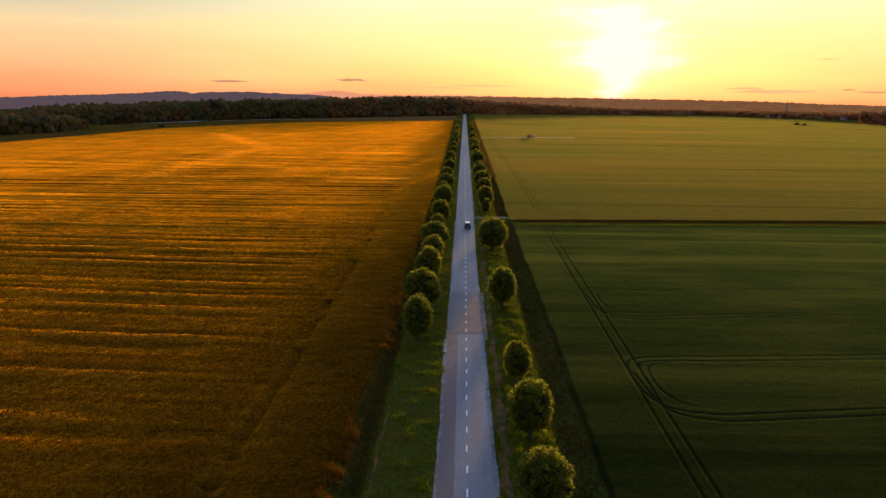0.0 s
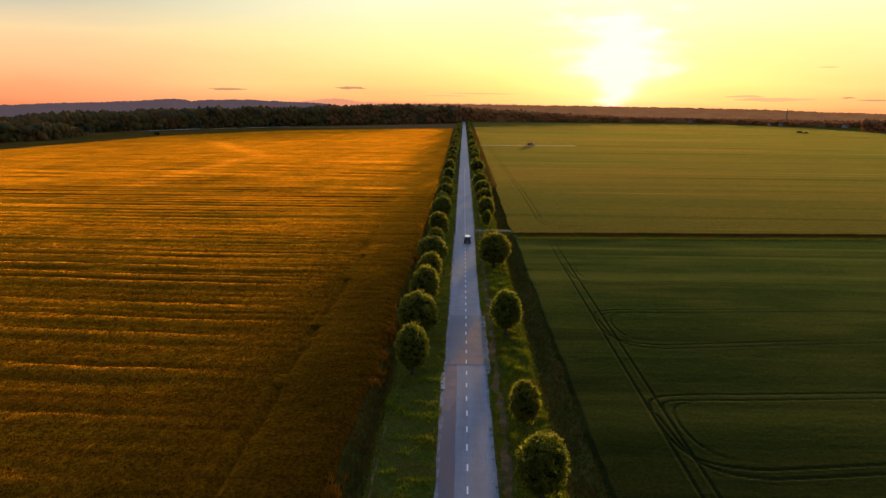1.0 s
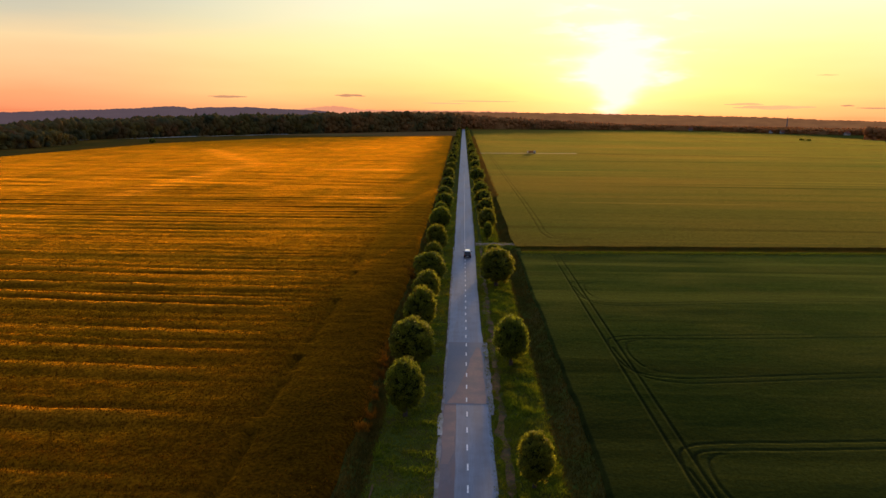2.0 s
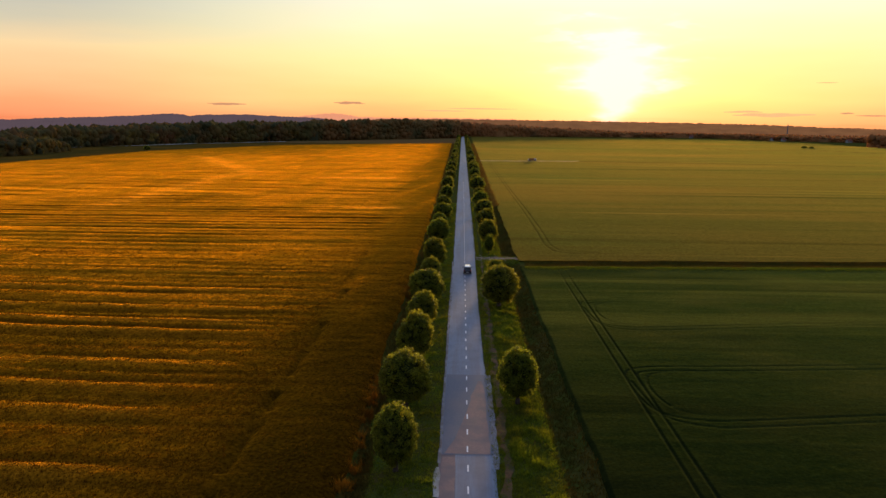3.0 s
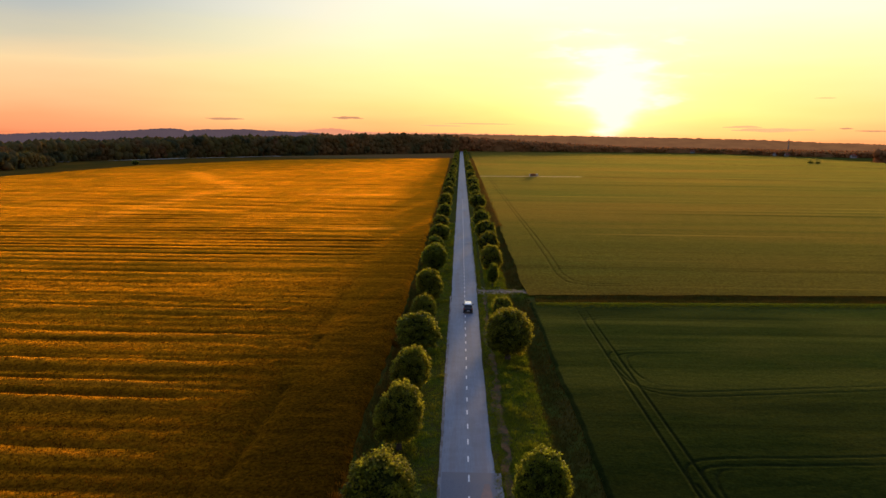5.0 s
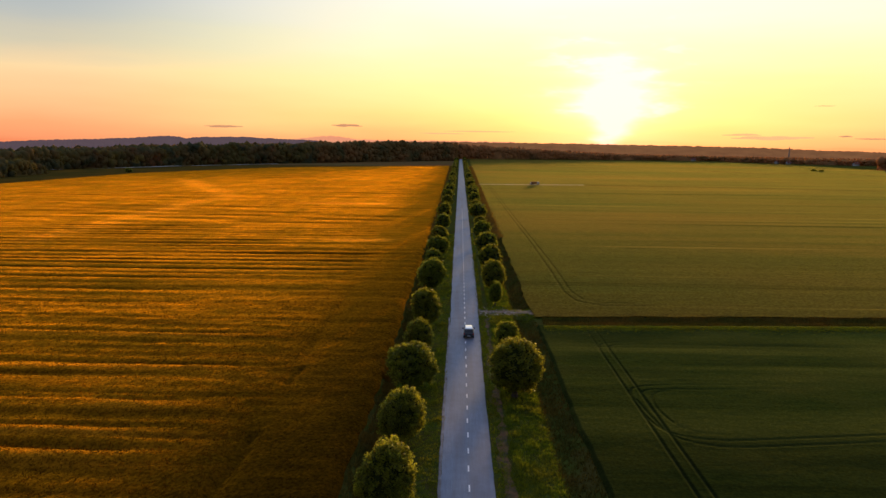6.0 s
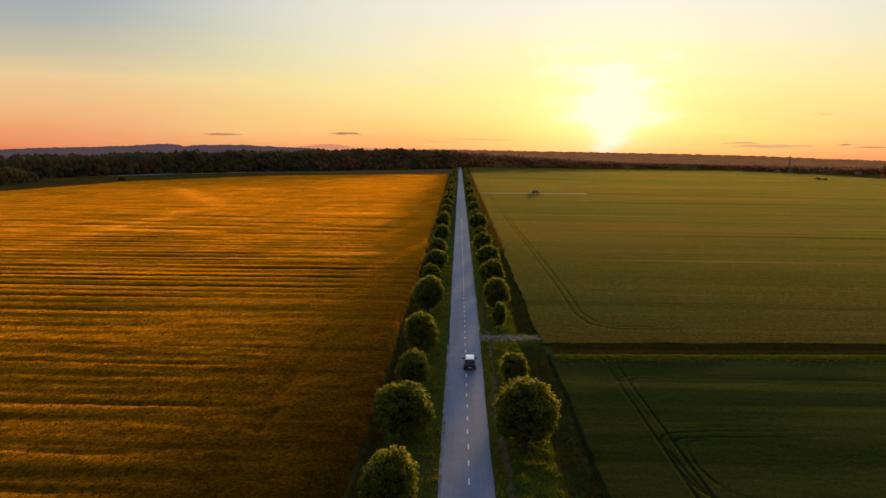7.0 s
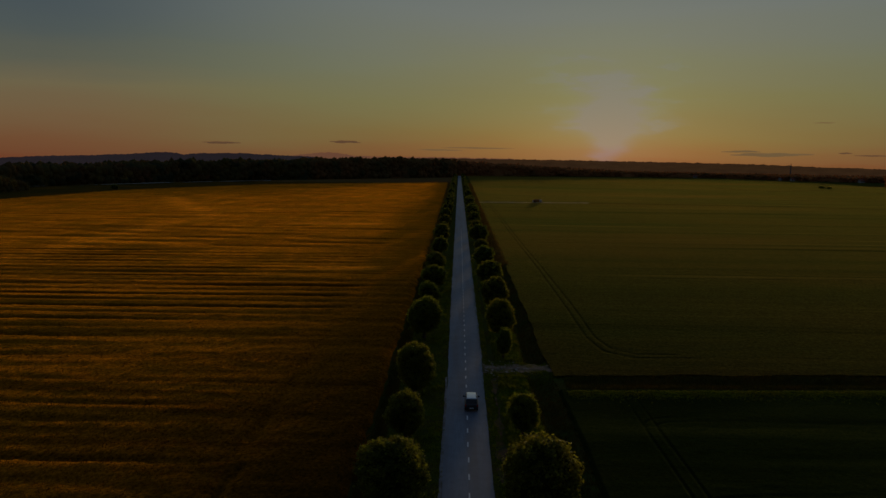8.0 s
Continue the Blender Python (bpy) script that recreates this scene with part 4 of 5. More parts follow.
# ---- the woods round the plain ----
def woods(name, line, depth, count, seed, label, leaves):
    """A belt of wood behind a line of (x, y, height), trees as lumpy crowns with loose leaves, one mass."""
    r = np.random.RandomState(seed)
    bm = bmesh.new()
    bmesh.ops.create_icosphere(bm, subdivisions=1, radius=1.0)
    bm.verts.ensure_lookup_table()
    q = np.array([v.co[:] for v in bm.verts])
    tri = np.array([[v.index for v in f.verts] for f in bm.faces])
    bm.free()
    line = np.array(line, float)
    run = np.r_[0, np.cumsum(np.hypot(*np.diff(line[:, :2], axis=0).T))]
    V, F, base = [], [], 0

    def spot(s, back):
        """Place, wood height and ground under a point of the belt."""
        x, y, h = (np.interp(s, run, line[:, j]) for j in range(3))
        far = np.hypot(x, y)
        x, y = x + x / far * back, y + y / far * back
        return x, y, h * (0.86 + 0.11 * wave(s, back, 24, seed) + 0.06 * wave(s, back, 70, seed + 5)), ground_z(x, y)

    # the closed mass of the wood: a ragged front and a rough canopy
    s = np.arange(0, run[-1] + 3, 5.0)
    rows = []
    for back, up in ((0, -0.02), (0, 0.45), (3, 0.78), (9, 0.90), (depth * 0.25 + 9, 0.91), (depth * 0.6 + 9, 0.91), (depth + 9, 0.91), (depth + 12, -0.02)):
        x, y, h, z0 = spot(s, back + 3 * wave(s, up * 40, 9, seed + 1) + min(depth, 60) * 0.12 * wave(s, 0, 34, seed + 3))
        rows.append(np.stack([x, y, z0 + h * up * (1 + 0.05 * wave(s, back, 8, seed + 2))], 1))
    n = len(s)
    V.append(np.concatenate(rows))
    k = np.arange(n - 1)
    quads = np.concatenate([np.stack([a * n + k, a * n + k + 1, (a + 1) * n + k + 1, (a + 1) * n + k], 1) for a in range(len(rows) - 1)])
    F.append(np.concatenate([quads[:, [0, 1, 2]], quads[:, [0, 2, 3]]]))
    base = len(V[0])
    # crowns on it, with loose leaves
    m, n = count * 4, 24
    on_top = r.rand(m) < 0.45
    x, y, h, z0 = spot(r.rand(m) * run[-1], np.where(on_top, depth * r.rand(m) ** 1.5, 7 * r.rand(m) - 3))
    w = r.uniform(2.2, 6.5, m) * np.minimum(1.0, h / 18)
    z = z0 + np.where(on_top, h - w * r.uniform(0.1, 1.0, m), h * r.uniform(0.06, 0.9, m) ** 0.8)
    mid = np.stack([x, y, z], 1)
    size = np.stack([w, w, w * r.uniform(0.7, 1.2, m)], 1)
    V.append((q[None] * (1 + 0.2 * r.normal(size=(m, len(q), 1))) * size[:, None] + mid[:, None]).reshape(-1, 3))
    F.append((tri[None] + (base + len(q) * np.arange(m))[:, None, None]).reshape(-1, 3))
    base += m * len(q)
    d = r.normal(size=(m, n, 3))
    d /= np.linalg.norm(d, axis=2)[:, :, None]
    leaf = mid[:, None] + d * size[:, None] * r.uniform(0.88, 1.1, (m, n, 1))
    V.append((leaf[:, :, None] + r.normal(0, 0.5, (m, n, 3, 3))).reshape(-1, 3))
    F.append(np.arange(3 * n * m).reshape(-1, 3) + base)
    ob = new(name, npmesh(name, np.concatenate(V), np.concatenate(F), leaves, True))
    return tagged(ob, label, "woods", kind="stuff")


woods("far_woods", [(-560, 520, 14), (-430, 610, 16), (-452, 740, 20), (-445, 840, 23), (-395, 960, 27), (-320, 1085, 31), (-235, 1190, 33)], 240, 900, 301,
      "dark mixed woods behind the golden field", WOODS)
woods("far_woods", [(-250, 1170, 33), (-150, 1290, 36), (-8, 1440, 38)], 240, 420, 306, "dark brown woods behind the bare field", HALF_HAZE_LEAVES)
woods("far_woods", [(-8, 1600, 34), (150, 1640, 22), (377, 1690, 12), (476, 1700, 11), (640, 1690, 10), (760, 1600, 10)], 420, 1050, 302, "brownish woods, haze in their colour, closing the far end of the road", HAZE_LEAVES)
woods("far_woods", [(600, 1640, 10), (660, 1500, 10), (760, 1420, 11), (1000, 1380, 12), (1300, 1300, 12)], 500, 550, 303, "brownish hedges and woods beyond the green field", HAZE_LEAVES)
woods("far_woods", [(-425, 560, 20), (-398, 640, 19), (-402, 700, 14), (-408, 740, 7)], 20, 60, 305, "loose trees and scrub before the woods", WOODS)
woods("far_woods", [(645, 1150, 20), (700, 1120, 21), (820, 1090, 21)], 60, 110, 304, "small brown wood at the field's edge", HAZE_LEAVES)


# ---- hills and clouds of the distance ----
def ridge(name, far, points, material, label):
    """A far ridge: azimuth and height angle in degrees, rounded between them, with a wooded uneven crest."""
    az = np.arange(points[0][0], points[-1][0], 0.05)
    el = np.interp(az, [p[0] for p in points], [p[1] for p in points]) + 0.022 * wave(az, 0, 0.35, 91) + 0.022 * wave(az, 0, 0.14, 92)
    x, y = far * np.sin(np.radians(az)), far * np.cos(np.radians(az))
    top = 36.6 + far * np.tan(np.radians(el))
    n = len(az)
    rows = [(0.86, np.full(n, -75.0)), (0.95, top - 22), (1.0, top), (1.05, top - 25), (1.07, np.full(n, -75.0))]
    verts = np.concatenate([np.stack([x * k, y * k, np.minimum(z, top)], 1) for k, z in rows])
    k = np.arange(n - 1)
    faces = np.concatenate([np.stack([a * n + k, a * n + k + 1, (a + 1) * n + k + 1, (a + 1) * n + k], 1) for a in range(4)])
    ob = new(name, npmesh(name, verts, faces, material, True))
    return tagged(ob, label, "hills", kind="structure")


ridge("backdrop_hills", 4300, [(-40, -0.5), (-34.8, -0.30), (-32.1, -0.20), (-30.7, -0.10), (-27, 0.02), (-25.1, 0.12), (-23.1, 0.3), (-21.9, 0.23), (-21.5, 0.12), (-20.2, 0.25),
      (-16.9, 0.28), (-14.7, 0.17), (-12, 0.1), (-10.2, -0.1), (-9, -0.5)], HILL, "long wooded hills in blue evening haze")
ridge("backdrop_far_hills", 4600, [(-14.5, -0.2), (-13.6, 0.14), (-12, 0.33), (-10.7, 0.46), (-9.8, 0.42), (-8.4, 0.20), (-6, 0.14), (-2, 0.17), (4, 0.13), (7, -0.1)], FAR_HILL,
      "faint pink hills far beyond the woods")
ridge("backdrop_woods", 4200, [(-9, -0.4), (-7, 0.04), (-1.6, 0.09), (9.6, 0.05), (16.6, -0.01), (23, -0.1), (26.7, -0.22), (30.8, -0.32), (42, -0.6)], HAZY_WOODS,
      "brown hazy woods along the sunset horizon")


def cloud(az, el, wide, tall, material, label, seed):
    """A thin streak of cloud low over the horizon."""
    far = 4550
    r = np.random.RandomState(seed)
    bm = bmesh.new()
    for k in range(7):
        f = (k - 3) / 3
        sub = bmesh.ops.create_icosphere(bm, subdivisions=2, radius=1.0)["verts"]
        w, h = wide * far * 0.0175 * r.uniform(0.16, 0.26), tall * far * 0.0175 * (1 - 0.6 * f * f) * r.uniform(0.35, 0.55)
        dx, dz = f * wide * far * 0.0175 * 0.36, r.uniform(-0.2, 0.2) * tall * far * 0.0175
        for v in sub:
            v.co = Vector((v.co.x * w + dx, v.co.y * w * 0.5, v.co.z * h + dz))
    a, e = radians(az), radians(el)
    ob = new("backdrop_cloud", bpy.data.meshes.new("cloud"))
    bm.to_mesh(ob.data)
    bm.free()
    ob.data.materials.append(material)
    ob.matrix_world = pose(far * math.sin(a), far * math.cos(a), 36.6 + far * math.tan(e), 0, 0, -az)
    tagged(ob, label, "cloud", kind="structure")


for k, (az, el, w, h) in enumerate([(-18.7, 1.07, 2.6, 0.17), (-9.2, 1.3, 2.2, 0.22), (28.3, 0.76, 0.8, 0.10), (29.9, 0.6, 2.0, 0.10)]):
    cloud(az, el, w, h, DUSK_CLOUD, "thin brownish streak of evening cloud", 400 + k)
for k, (az, el, w, h) in enumerate([(23.5, 0.62, 5.0, 0.30), (21.6, 0.85, 2.5, 0.16), (1.5, 0.95, 5.5, 0.08), (-1.5, 0.75, 3.5, 0.10), (26.9, 2.9, 1.3, 0.06)]):
    cloud(az, el, w, h, PINK_CLOUD, "faint pink evening cloud above the horizon", 420 + k)

# ---- far strips, bushes, houses and the mast ----
strip = sheet("stubble_strip", steps((-470, -270, 4)), steps((770, 1120, 4)), lambda x, y: 1.2 + 0 * x, STUBBLE,
              lambda x, y: np.abs(y - np.interp(x, [-449, -401, -367, -320, -281], [790, 876, 950, 1014, 1082])) < 9 + 13 * wave(x, 0, 17, 95))
tagged(strip, "pale stubble strip at the foot of the woods", "field", kind="structure")


def make_bush(x, y, w, h, seed):
    v, f, inner = leaf_cloud(w / 2, h, 500, 0.9, seed, 0.25)
    bush = new("bush")
    bush.matrix_world = pose(x, y, float(ground_z(np.array(x), np.array(y))) + h * 0.42 + 0.2)
    tagged(bush, "dark round bush standing alone in the field", "bush", "field bushes")
    part("foliage", npmesh("foliage", v, f, LEAF), None, bush)
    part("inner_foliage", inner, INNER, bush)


for k, (x, y, w, h) in enumerate([(-346, 782, 8, 5.5), (508, 1074, 9, 3.2), (516, 1069, 7, 2.6)]):
    make_bush(x, y, w, h, 500 + k)


def box(bm, x0, x1, y0, y1, z0, z1, taper=0.0):
    """A box in a bmesh, its top drawn in by taper."""
    v = [bm.verts.new((x, y, z)) for z, k in ((z0, 0), (z1, taper)) for x, y in ((x0 + k, y0 + k), (x1 - k, y0 + k), (x1 - k, y1 - k), (x0 + k, y1 - k))]
    for f in ((3, 2, 1, 0), (4, 5, 6, 7), (0, 1, 5, 4), (1, 2, 6, 5), (2, 3, 7, 6), (3, 0, 4, 7)):
        bm.faces.new([v[k] for k in f])


def soften(bm, width, segments=2):
    bmesh.ops.bevel(bm, geom=bm.edges[:], offset=width, segments=segments, affect="EDGES", profile=0.6)
    for f in bm.faces:
        f.smooth = True
    return bm


def loft(bm, sections):
    """A hull through rings of equal length."""
    rings = [[bm.verts.new(p) for p in ring] for ring in sections]
    n = len(rings[0])
    for a, b in zip(rings, rings[1:]):
        for j in range(n):
            bm.faces.new((a[j], a[(j + 1) % n], b[(j + 1) % n], b[j]))
    bm.faces.new(rings[0][::-1])
    bm.faces.new(rings[-1])
    bmesh.ops.recalc_face_normals(bm, faces=bm.faces[:])
    return bm


CAR_PAINT = surface("black_car_paint", (0.012, 0.012, 0.014), (0.018, 0.018, 0.02), 3.0, rough=0.3, bump=0.0, spec=0.5, coat=0.6)
# The roof's pale colour stands for the bright sky reflected in it.
ROOF_SKY_PAINT = surface("sky_pale_roof", (0.86, 0.86, 0.86), (0.90, 0.90, 0.90), 3.0, rough=0.22, bump=0.0, metal=0.6, spec=0.5, coat=0.6)
CAR_GLASS = surface("dark_car_glass", (0.01, 0.012, 0.014), (0.014, 0.016, 0.018), 2.0, rough=0.06, bump=0.0, spec=0.6)
RUBBER = surface("rubber", (0.012, 0.012, 0.012), (0.02, 0.02, 0.02), 20.0, rough=0.85, bump=0.1)
ALLOY = surface("alloy", (0.4, 0.4, 0.42), (0.5, 0.5, 0.52), 10.0, rough=0.3, bump=0.0, metal=1.0)
PLASTIC = surface("black_plastic", (0.015, 0.015, 0.015), (0.025, 0.025, 0.025), 12.0, rough=0.6, bump=0.05)
RED_LENS = surface("red_lens", (0.35, 0.012, 0.008), (0.45, 0.02, 0.01), 12.0, rough=0.15, bump=0.0, spec=0.6)
CLEAR_LENS = surface("clear_lens", (0.6, 0.6, 0.6), (0.7, 0.7, 0.7), 12.0, rough=0.1, bump=0.0, spec=0.6)
PLATE = surface("plain_plate", (0.75, 0.75, 0.73), (0.8, 0.8, 0.78), 12.0, rough=0.5, bump=0.0)


def wheel(car, x, y, r=0.34, w=0.22):
    hub = new("wheel")
    hub.parent = car
    hub.matrix_basis = pose(x, y, r)
    for name, mat_, prof in (("tyre", RUBBER, [(0.62, -0.5), (0.92, -0.5), (1.0, -0.34), (1.0, 0.34), (0.92, 0.5), (0.62, 0.5)]), ("rim", ALLOY, [(0.0, -0.3), (0.2, -0.38), (0.63, -0.42), (0.63, 0.42), (0.2, 0.38), (0.0, 0.3)])):
        bm = bmesh.new()
        n = 20
        rings = [[bm.verts.new((b * w, r * a * math.cos(2 * math.pi * j / n), r * a * math.sin(2 * math.pi * j / n))) for j in range(n)] for a, b in prof]
        for a, b in zip(rings, rings[1:]):
            for j in range(n):
                bm.faces.new((a[j], a[(j + 1) % n], b[(j + 1) % n], b[j])).smooth = True
        if name == "tyre":
            for j in range(n):
                bm.faces.new((rings[-1][j], rings[-1][(j + 1) % n], rings[0][(j + 1) % n], rings[0][j]))
        bmesh.ops.remove_doubles(bm, verts=bm.verts[:], dist=0.0005)
        part(name, bm, mat_, hub)


def make_car(x, y):
    """A small black off-road car with a pale roof; it drives away along the road. Its nose points to +y."""
    car = new("car")
    tagged(car, "small black off-road car on the road, sky reflection painted into its roof", "car")
    L, w = 2.05, 0.88

    def ring(yy, hw, z0, z1, tuck):
        return [(-hw + 0.06, yy, z0), (hw - 0.06, yy, z0), (hw, yy, z0 + 0.16), (hw, yy, z1 - 0.14), (hw - tuck, yy, z1), (-hw + tuck, yy, z1), (-hw, yy, z1 - 0.14), (-hw, yy, z0 + 0.16)]

    body = loft(bmesh.new(), [ring(-L, w - 0.10, 0.42, 0.86, 0.10), ring(-L + 0.10, w - 0.02, 0.30, 0.98, 0.06), ring(-L + 0.5, w, 0.26, 1.0, 0.05), ring(-0.3, w, 0.26, 1.0, 0.05), ring(0.9, w, 0.26, 1.0, 0.06),
                              ring(1.6, w - 0.02, 0.28, 0.93, 0.10), ring(L - 0.06, w - 0.08, 0.34, 0.82, 0.14), ring(L, w - 0.2, 0.42, 0.70, 0.14)])
    for f in body.faces:
        f.smooth = len(f.verts) == 4
    part("body", body, CAR_PAINT, car)

    def cab(yy, hw, z):
        return [(-hw, yy, z), (hw, yy, z)]

    def quad(name, pts, mat_, label="", thick=0.02):
        bm = bmesh.new()
        a = [Vector(q) for q in pts]
        nrm = (a[1] - a[0]).cross(a[2] - a[0]).normalized() * thick
        loft(bm, [[q for q in a], [q + nrm for q in a]])
        return part(name, bm, mat_, car, label)

    cabin = loft(bmesh.new(), [[(-0.80, -L + 0.16, 0.96), (0.80, -L + 0.16, 0.96), (0.80, 1.02, 0.97), (-0.80, 1.02, 0.97)], [(-0.66, -L + 0.42, 1.58), (0.66, -L + 0.42, 1.58), (0.68, 0.70, 1.58), (-0.68, 0.70, 1.58)]])
    part("cabin", soften(cabin, 0.04), CAR_PAINT, car)
    roof = loft(bmesh.new(), [[(-0.72, -L + 0.30, 1.56), (0.72, -L + 0.30, 1.56), (0.72, 0.74, 1.56), (-0.72, 0.74, 1.56)], [(-0.64, -L + 0.38, 1.67), (0.64, -L + 0.38, 1.67), (0.64, 0.62, 1.67), (-0.64, 0.62, 1.67)]])
    part("roof", soften(roof, 0.03), ROOF_SKY_PAINT, car, "roof coloured pale as a sky reflection")
    quad("rear_window", [(-0.62, -L + 0.165, 1.04), (0.62, -L + 0.165, 1.04), (0.55, -L + 0.365, 1.50), (-0.55, -L + 0.365, 1.50)], CAR_GLASS, "dark rear window")
    quad("windscreen", [(0.66, 0.96, 1.04), (-0.66, 0.96, 1.04), (-0.60, 0.77, 1.52), (0.60, 0.77, 1.52)], CAR_GLASS, "dark windscreen")
    for sx in (-1, 1):
        for y0, y1, t0, t1 in ((-1.62, -0.72, -1.48, -0.72), (-0.62, 0.80, -0.62, 0.64)):
            pts = [(sx * 0.792, y0, 1.04), (sx * 0.792, y1, 1.04), (sx * 0.69, t1, 1.50), (sx * 0.69, t0, 1.50)]
            quad("side_window", pts if sx > 0 else pts[::-1], CAR_GLASS, "dark side window")
        bm = bmesh.new()
        box(bm, sx * 0.98 - 0.13, sx * 0.98 + 0.13, 0.62, 0.76, 1.02, 1.20, 0.02)
        part("wing_mirror", soften(bm, 0.03), PLASTIC, car)
        bm = bmesh.new()
        box(bm, sx * 0.74 - 0.09, sx * 0.74 + 0.09, -L - 0.02, -L + 0.12, 0.70, 0.94)
        part("tail_light", soften(bm, 0.02), RED_LENS, car, "red tail light")
        bm = bmesh.new()
        box(bm, sx * 0.60 - 0.13, sx * 0.60 + 0.13, L - 0.14, L + 0.0, 0.62, 0.78)
        part("headlight", soften(bm, 0.02), CLEAR_LENS, car, "clear headlight")
        bm = bmesh.new()
        box(bm, sx * 0.62 - 0.02, sx * 0.62 + 0.02, -1.55, 0.2, 1.69, 1.73)
        box(bm, sx * 0.62 - 0.02, sx * 0.62 + 0.02, -1.55, -1.47, 1.64, 1.70)
        box(bm, sx * 0.62 - 0.02, sx * 0.62 + 0.02, 0.12, 0.2, 1.64, 1.70)
        part("roof_rail", bm, PLASTIC, car)
        for yy in (-1.28, 1.28):
            wheel(car, sx * 0.77, yy)
    bm = bmesh.new()
    box(bm, -0.82, 0.82, -L - 0.07, -L + 0.14, 0.34, 0.60)
    part("rear_bumper", soften(bm, 0.04), PLASTIC, car)
    bm = bmesh.new()
    box(bm, -0.26, 0.26, -L - 0.085, -L - 0.06, 0.46, 0.57)
    part("plate", bm, PLATE, car, "plain white plate")
    bm = bmesh.new()
    box(bm, -0.80, 0.80, L - 0.12, L + 0.05, 0.34, 0.58)
    part("front_bumper", soften(bm, 0.04), PLASTIC, car)
    car.matrix_basis = pose(x, y, 0.052) @ Matrix.Diagonal((1.04, 1.0, 1.1, 1))


make_car(1.42, 192.4)

RUST = surface("brown_load_box", (0.22, 0.09, 0.03), (0.30, 0.13, 0.05), 2.0)
CREAM = surface("cream_paint", (0.55, 0.50, 0.42), (0.65, 0.60, 0.52), 2.0)


def make_truck(x, y):
    """A farm truck, side on, far off on the track."""
    truck = new("farm_truck")
    tagged(truck, "farm truck with brown load box parked on the track", "truck")
    for name, dims, mat_ in (("chassis", (-3.8, 3.6, -0.9, 0.9, 0.55, 0.85), PLASTIC), ("load_box", (-3.0, 1.7, -1.2, 1.2, 0.85, 2.9), RUST), ("cab", (2.0, 3.8, -1.15, 1.15, 0.7, 2.7), CREAM), ("tail_board", (-3.9, -3.15, -1.1, 1.1, 0.8, 2.2), CREAM)):
        bm = bmesh.new()
        box(bm, *dims, 0.06)
        part(name, soften(bm, 0.06), mat_, truck)
    bm = bmesh.new()
    box(bm, 2.9, 3.83, -1.0, 1.0, 1.75, 2.45)
    part("window", bm, CAR_GLASS, truck)
    for xx in (-2.4, -1.4, 2.8):
        for yy in (-1.0, 1.0):
            hub = new("wheel")
            hub.parent = truck
            bm = bmesh.new()
            bmesh.ops.create_cone(bm, cap_ends=True, segments=16, radius1=0.5, radius2=0.5, depth=0.3)
            bmesh.ops.rotate(bm, verts=bm.verts[:], matrix=Matrix.Rotation(math.pi / 2, 3, "X"))
            part("tyre", soften(bm, 0.04), RUBBER, hub)
            hub.matrix_basis = pose(xx, yy, 0.5)
    truck.matrix_basis = pose(x, y, 0.56, 0, 0, 1) @ Matrix.Diagonal((0.95, 0.9, 0.8, 1))


make_truck(62.5, 652)

PLASTER = surface("weathered_plaster", (0.36, 0.33, 0.29), (0.46, 0.43, 0.38), 1.0, (0.30, 0.27, 0.22), 0.3)
TILES = surface("red_roof_tiles", (0.20, 0.06, 0.035), (0.28, 0.09, 0.05), 2.0, (0.16, 0.07, 0.05), 0.3)


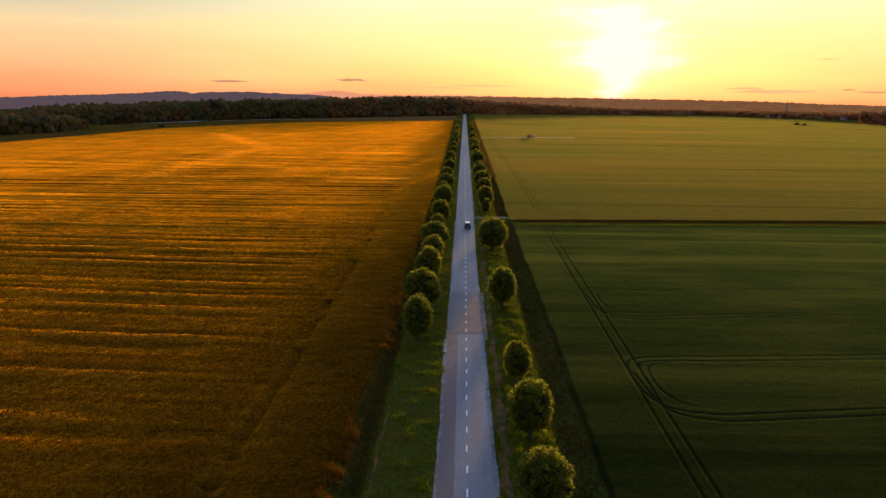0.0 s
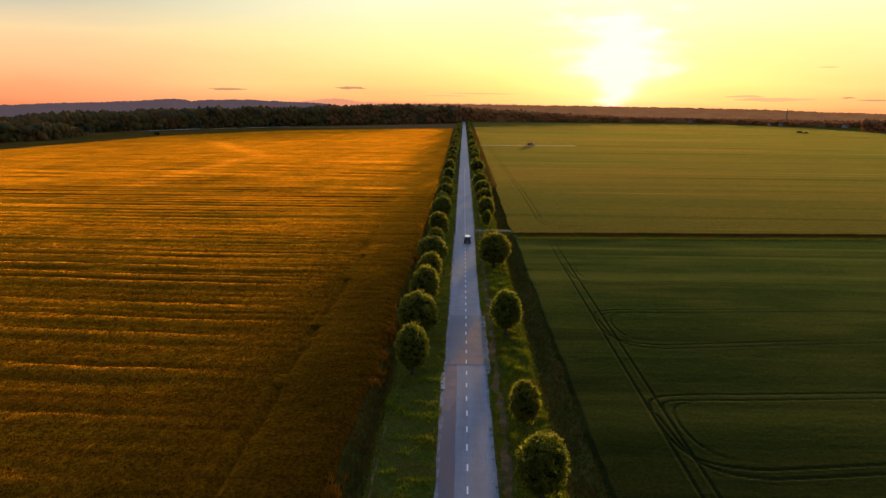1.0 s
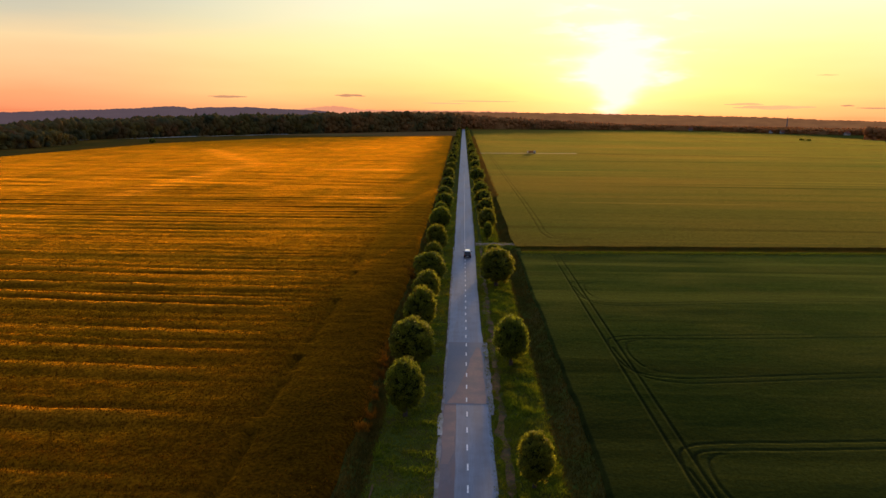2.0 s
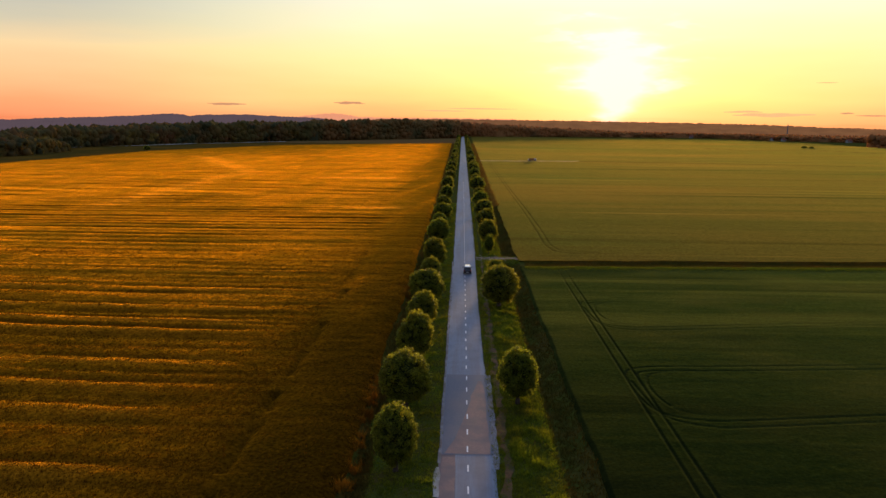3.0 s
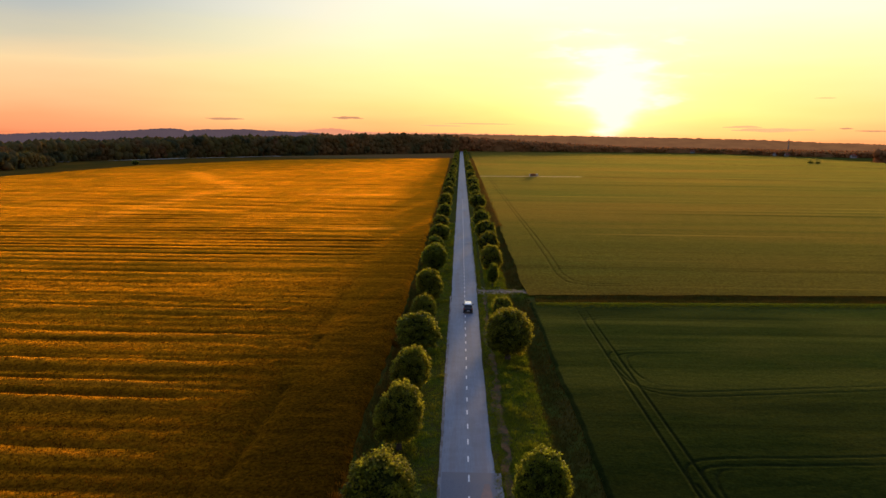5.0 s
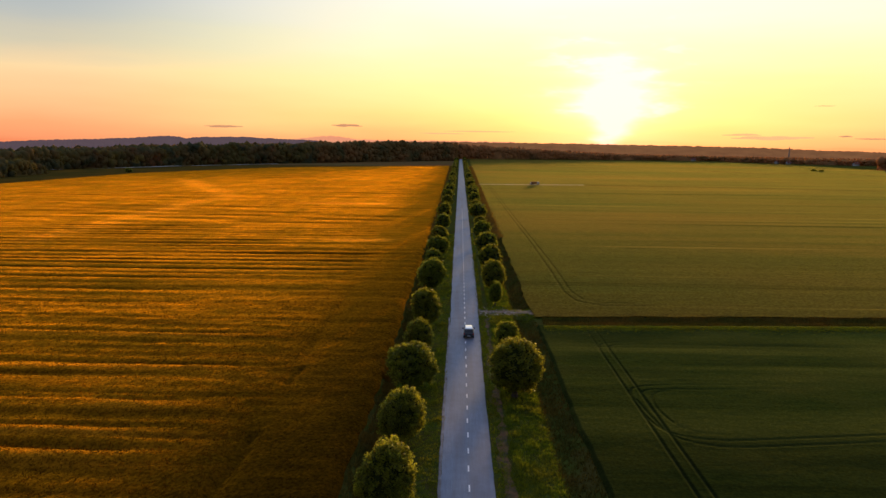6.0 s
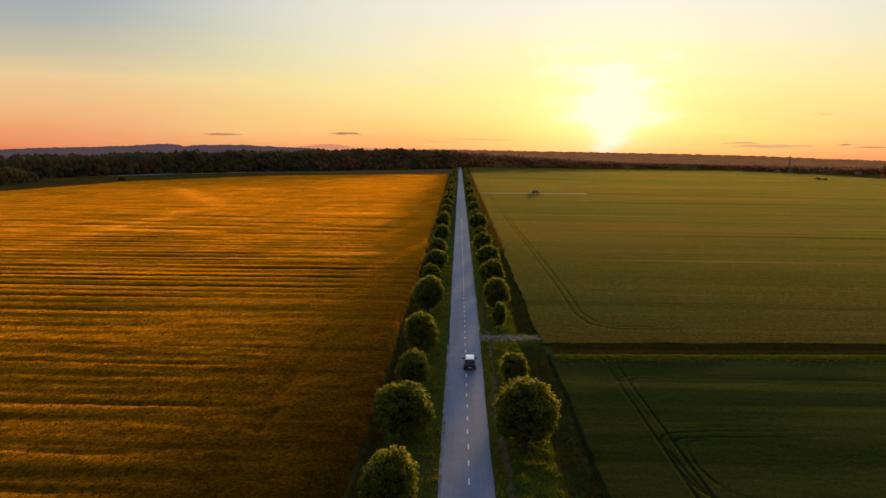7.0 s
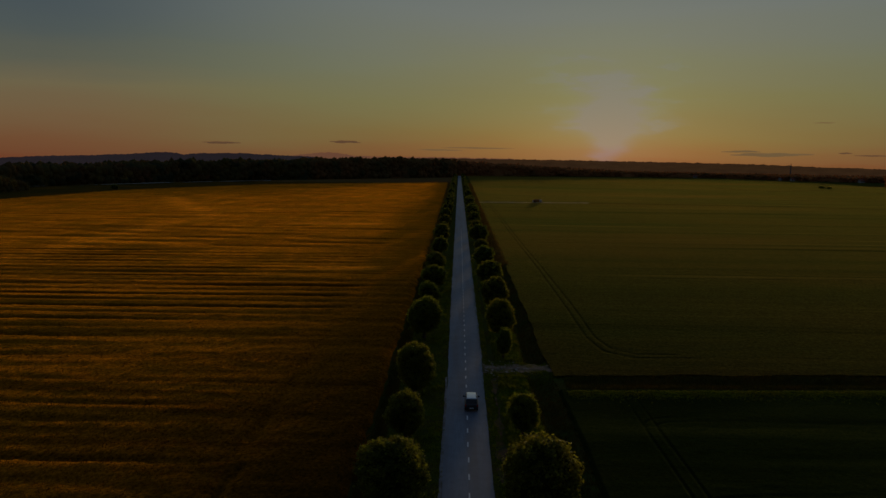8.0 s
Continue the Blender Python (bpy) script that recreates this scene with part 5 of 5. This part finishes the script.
def make_house(x, y, long, deep, tall, turn):
    """A village house with a pitched roof, windows and a door, far off."""
    house = new("house")
    tagged(house, "pale plastered village house with red tiled roof", "house", "village houses")
    a, b = long / 2, deep / 2
    bm = bmesh.new()
    loft(bm, [[(sx, -b, 0), (sx, b, 0), (sx, b, tall), (sx, 0, tall + deep * 0.38), (sx, -b, tall)] for sx in (-a, a)])
    part("wall", bm, PLASTER, house)
    bm = bmesh.new()
    e, rise = 0.6, 0.38
    loft(bm, [[(sx, -b - e, tall - e * rise * 2), (sx, 0, tall + deep * 0.38), (sx, b + e, tall - e * rise * 2), (sx, b + e, tall - e * rise * 2 + 0.3), (sx, 0, tall + deep * 0.38 + 0.35), (sx, -b - e, tall - e * rise * 2 + 0.3)] for sx in (-a - e, a + e)])
    roof = part("roof", bm, TILES, house, "red tiled pitched roof")
    bm = bmesh.new()
    box(bm, a * 0.4, a * 0.4 + 0.8, -0.4, 0.4, tall + deep * 0.2, tall + deep * 0.38 + 1.2)
    part("chimney", bm, PLASTER, roof)
    for k in range(3):
        bm = bmesh.new()
        xx = (k - 1) * long * 0.3
        box(bm, xx - 0.6, xx + 0.6, -b - 0.04, -b + 0.1, tall * 0.35, tall * 0.35 + 1.5)
        part("window", bm, CAR_GLASS, house)
    house.matrix_basis = pose(x, y, float(ground_z(np.array(x), np.array(y))) - 0.1, 0, 0, turn)


for x, y, long, deep, tall, turn in ((478, 1716, 10, 7, 4, 8), (542, 1690, 9, 7, 4, -12), (640, 1668, 11, 8, 4, 20), (668, 1490, 9, 7, 3.5, 5), (655, 1512, 10, 7, 4, 30), (760, 1415, 10, 7, 4, 15)):
    make_house(x, y, long, deep, tall, turn)

STEEL = surface("grey_steel", (0.16, 0.15, 0.15), (0.22, 0.21, 0.2), 1.0, rough=0.6, bump=0.0)


def make_mast(x, y, tall):
    """A slender mast above the skyline."""
    mast = new("radio_mast")
    tagged(mast, "slender grey radio mast above the far village", "mast")
    bm = bmesh.new()
    loft(bm, [[(r * math.cos(k * math.pi / 4), r * math.sin(k * math.pi / 4), z) for k in range(8)] for r, z in ((2.4, 0), (1.8, tall * 0.5), (1.2, tall * 0.85), (0.6, tall))])
    part("shaft", bm, STEEL, mast)
    for z in (0.8, 0.9):
        bm = bmesh.new()
        loft(bm, [[(r * math.cos(k * math.pi / 4), r * math.sin(k * math.pi / 4), tall * z + dz) for k in range(8)] for r, dz in ((2.2, 0), (2.2, 1.2))])
        part("platform", bm, STEEL, mast)
    mast.matrix_basis = pose(x, y, float(ground_z(np.array(x), np.array(y))) - 0.5)


make_mast(2500 * math.sin(radians(24.5)), 2500 * math.cos(radians(24.5)), 47)
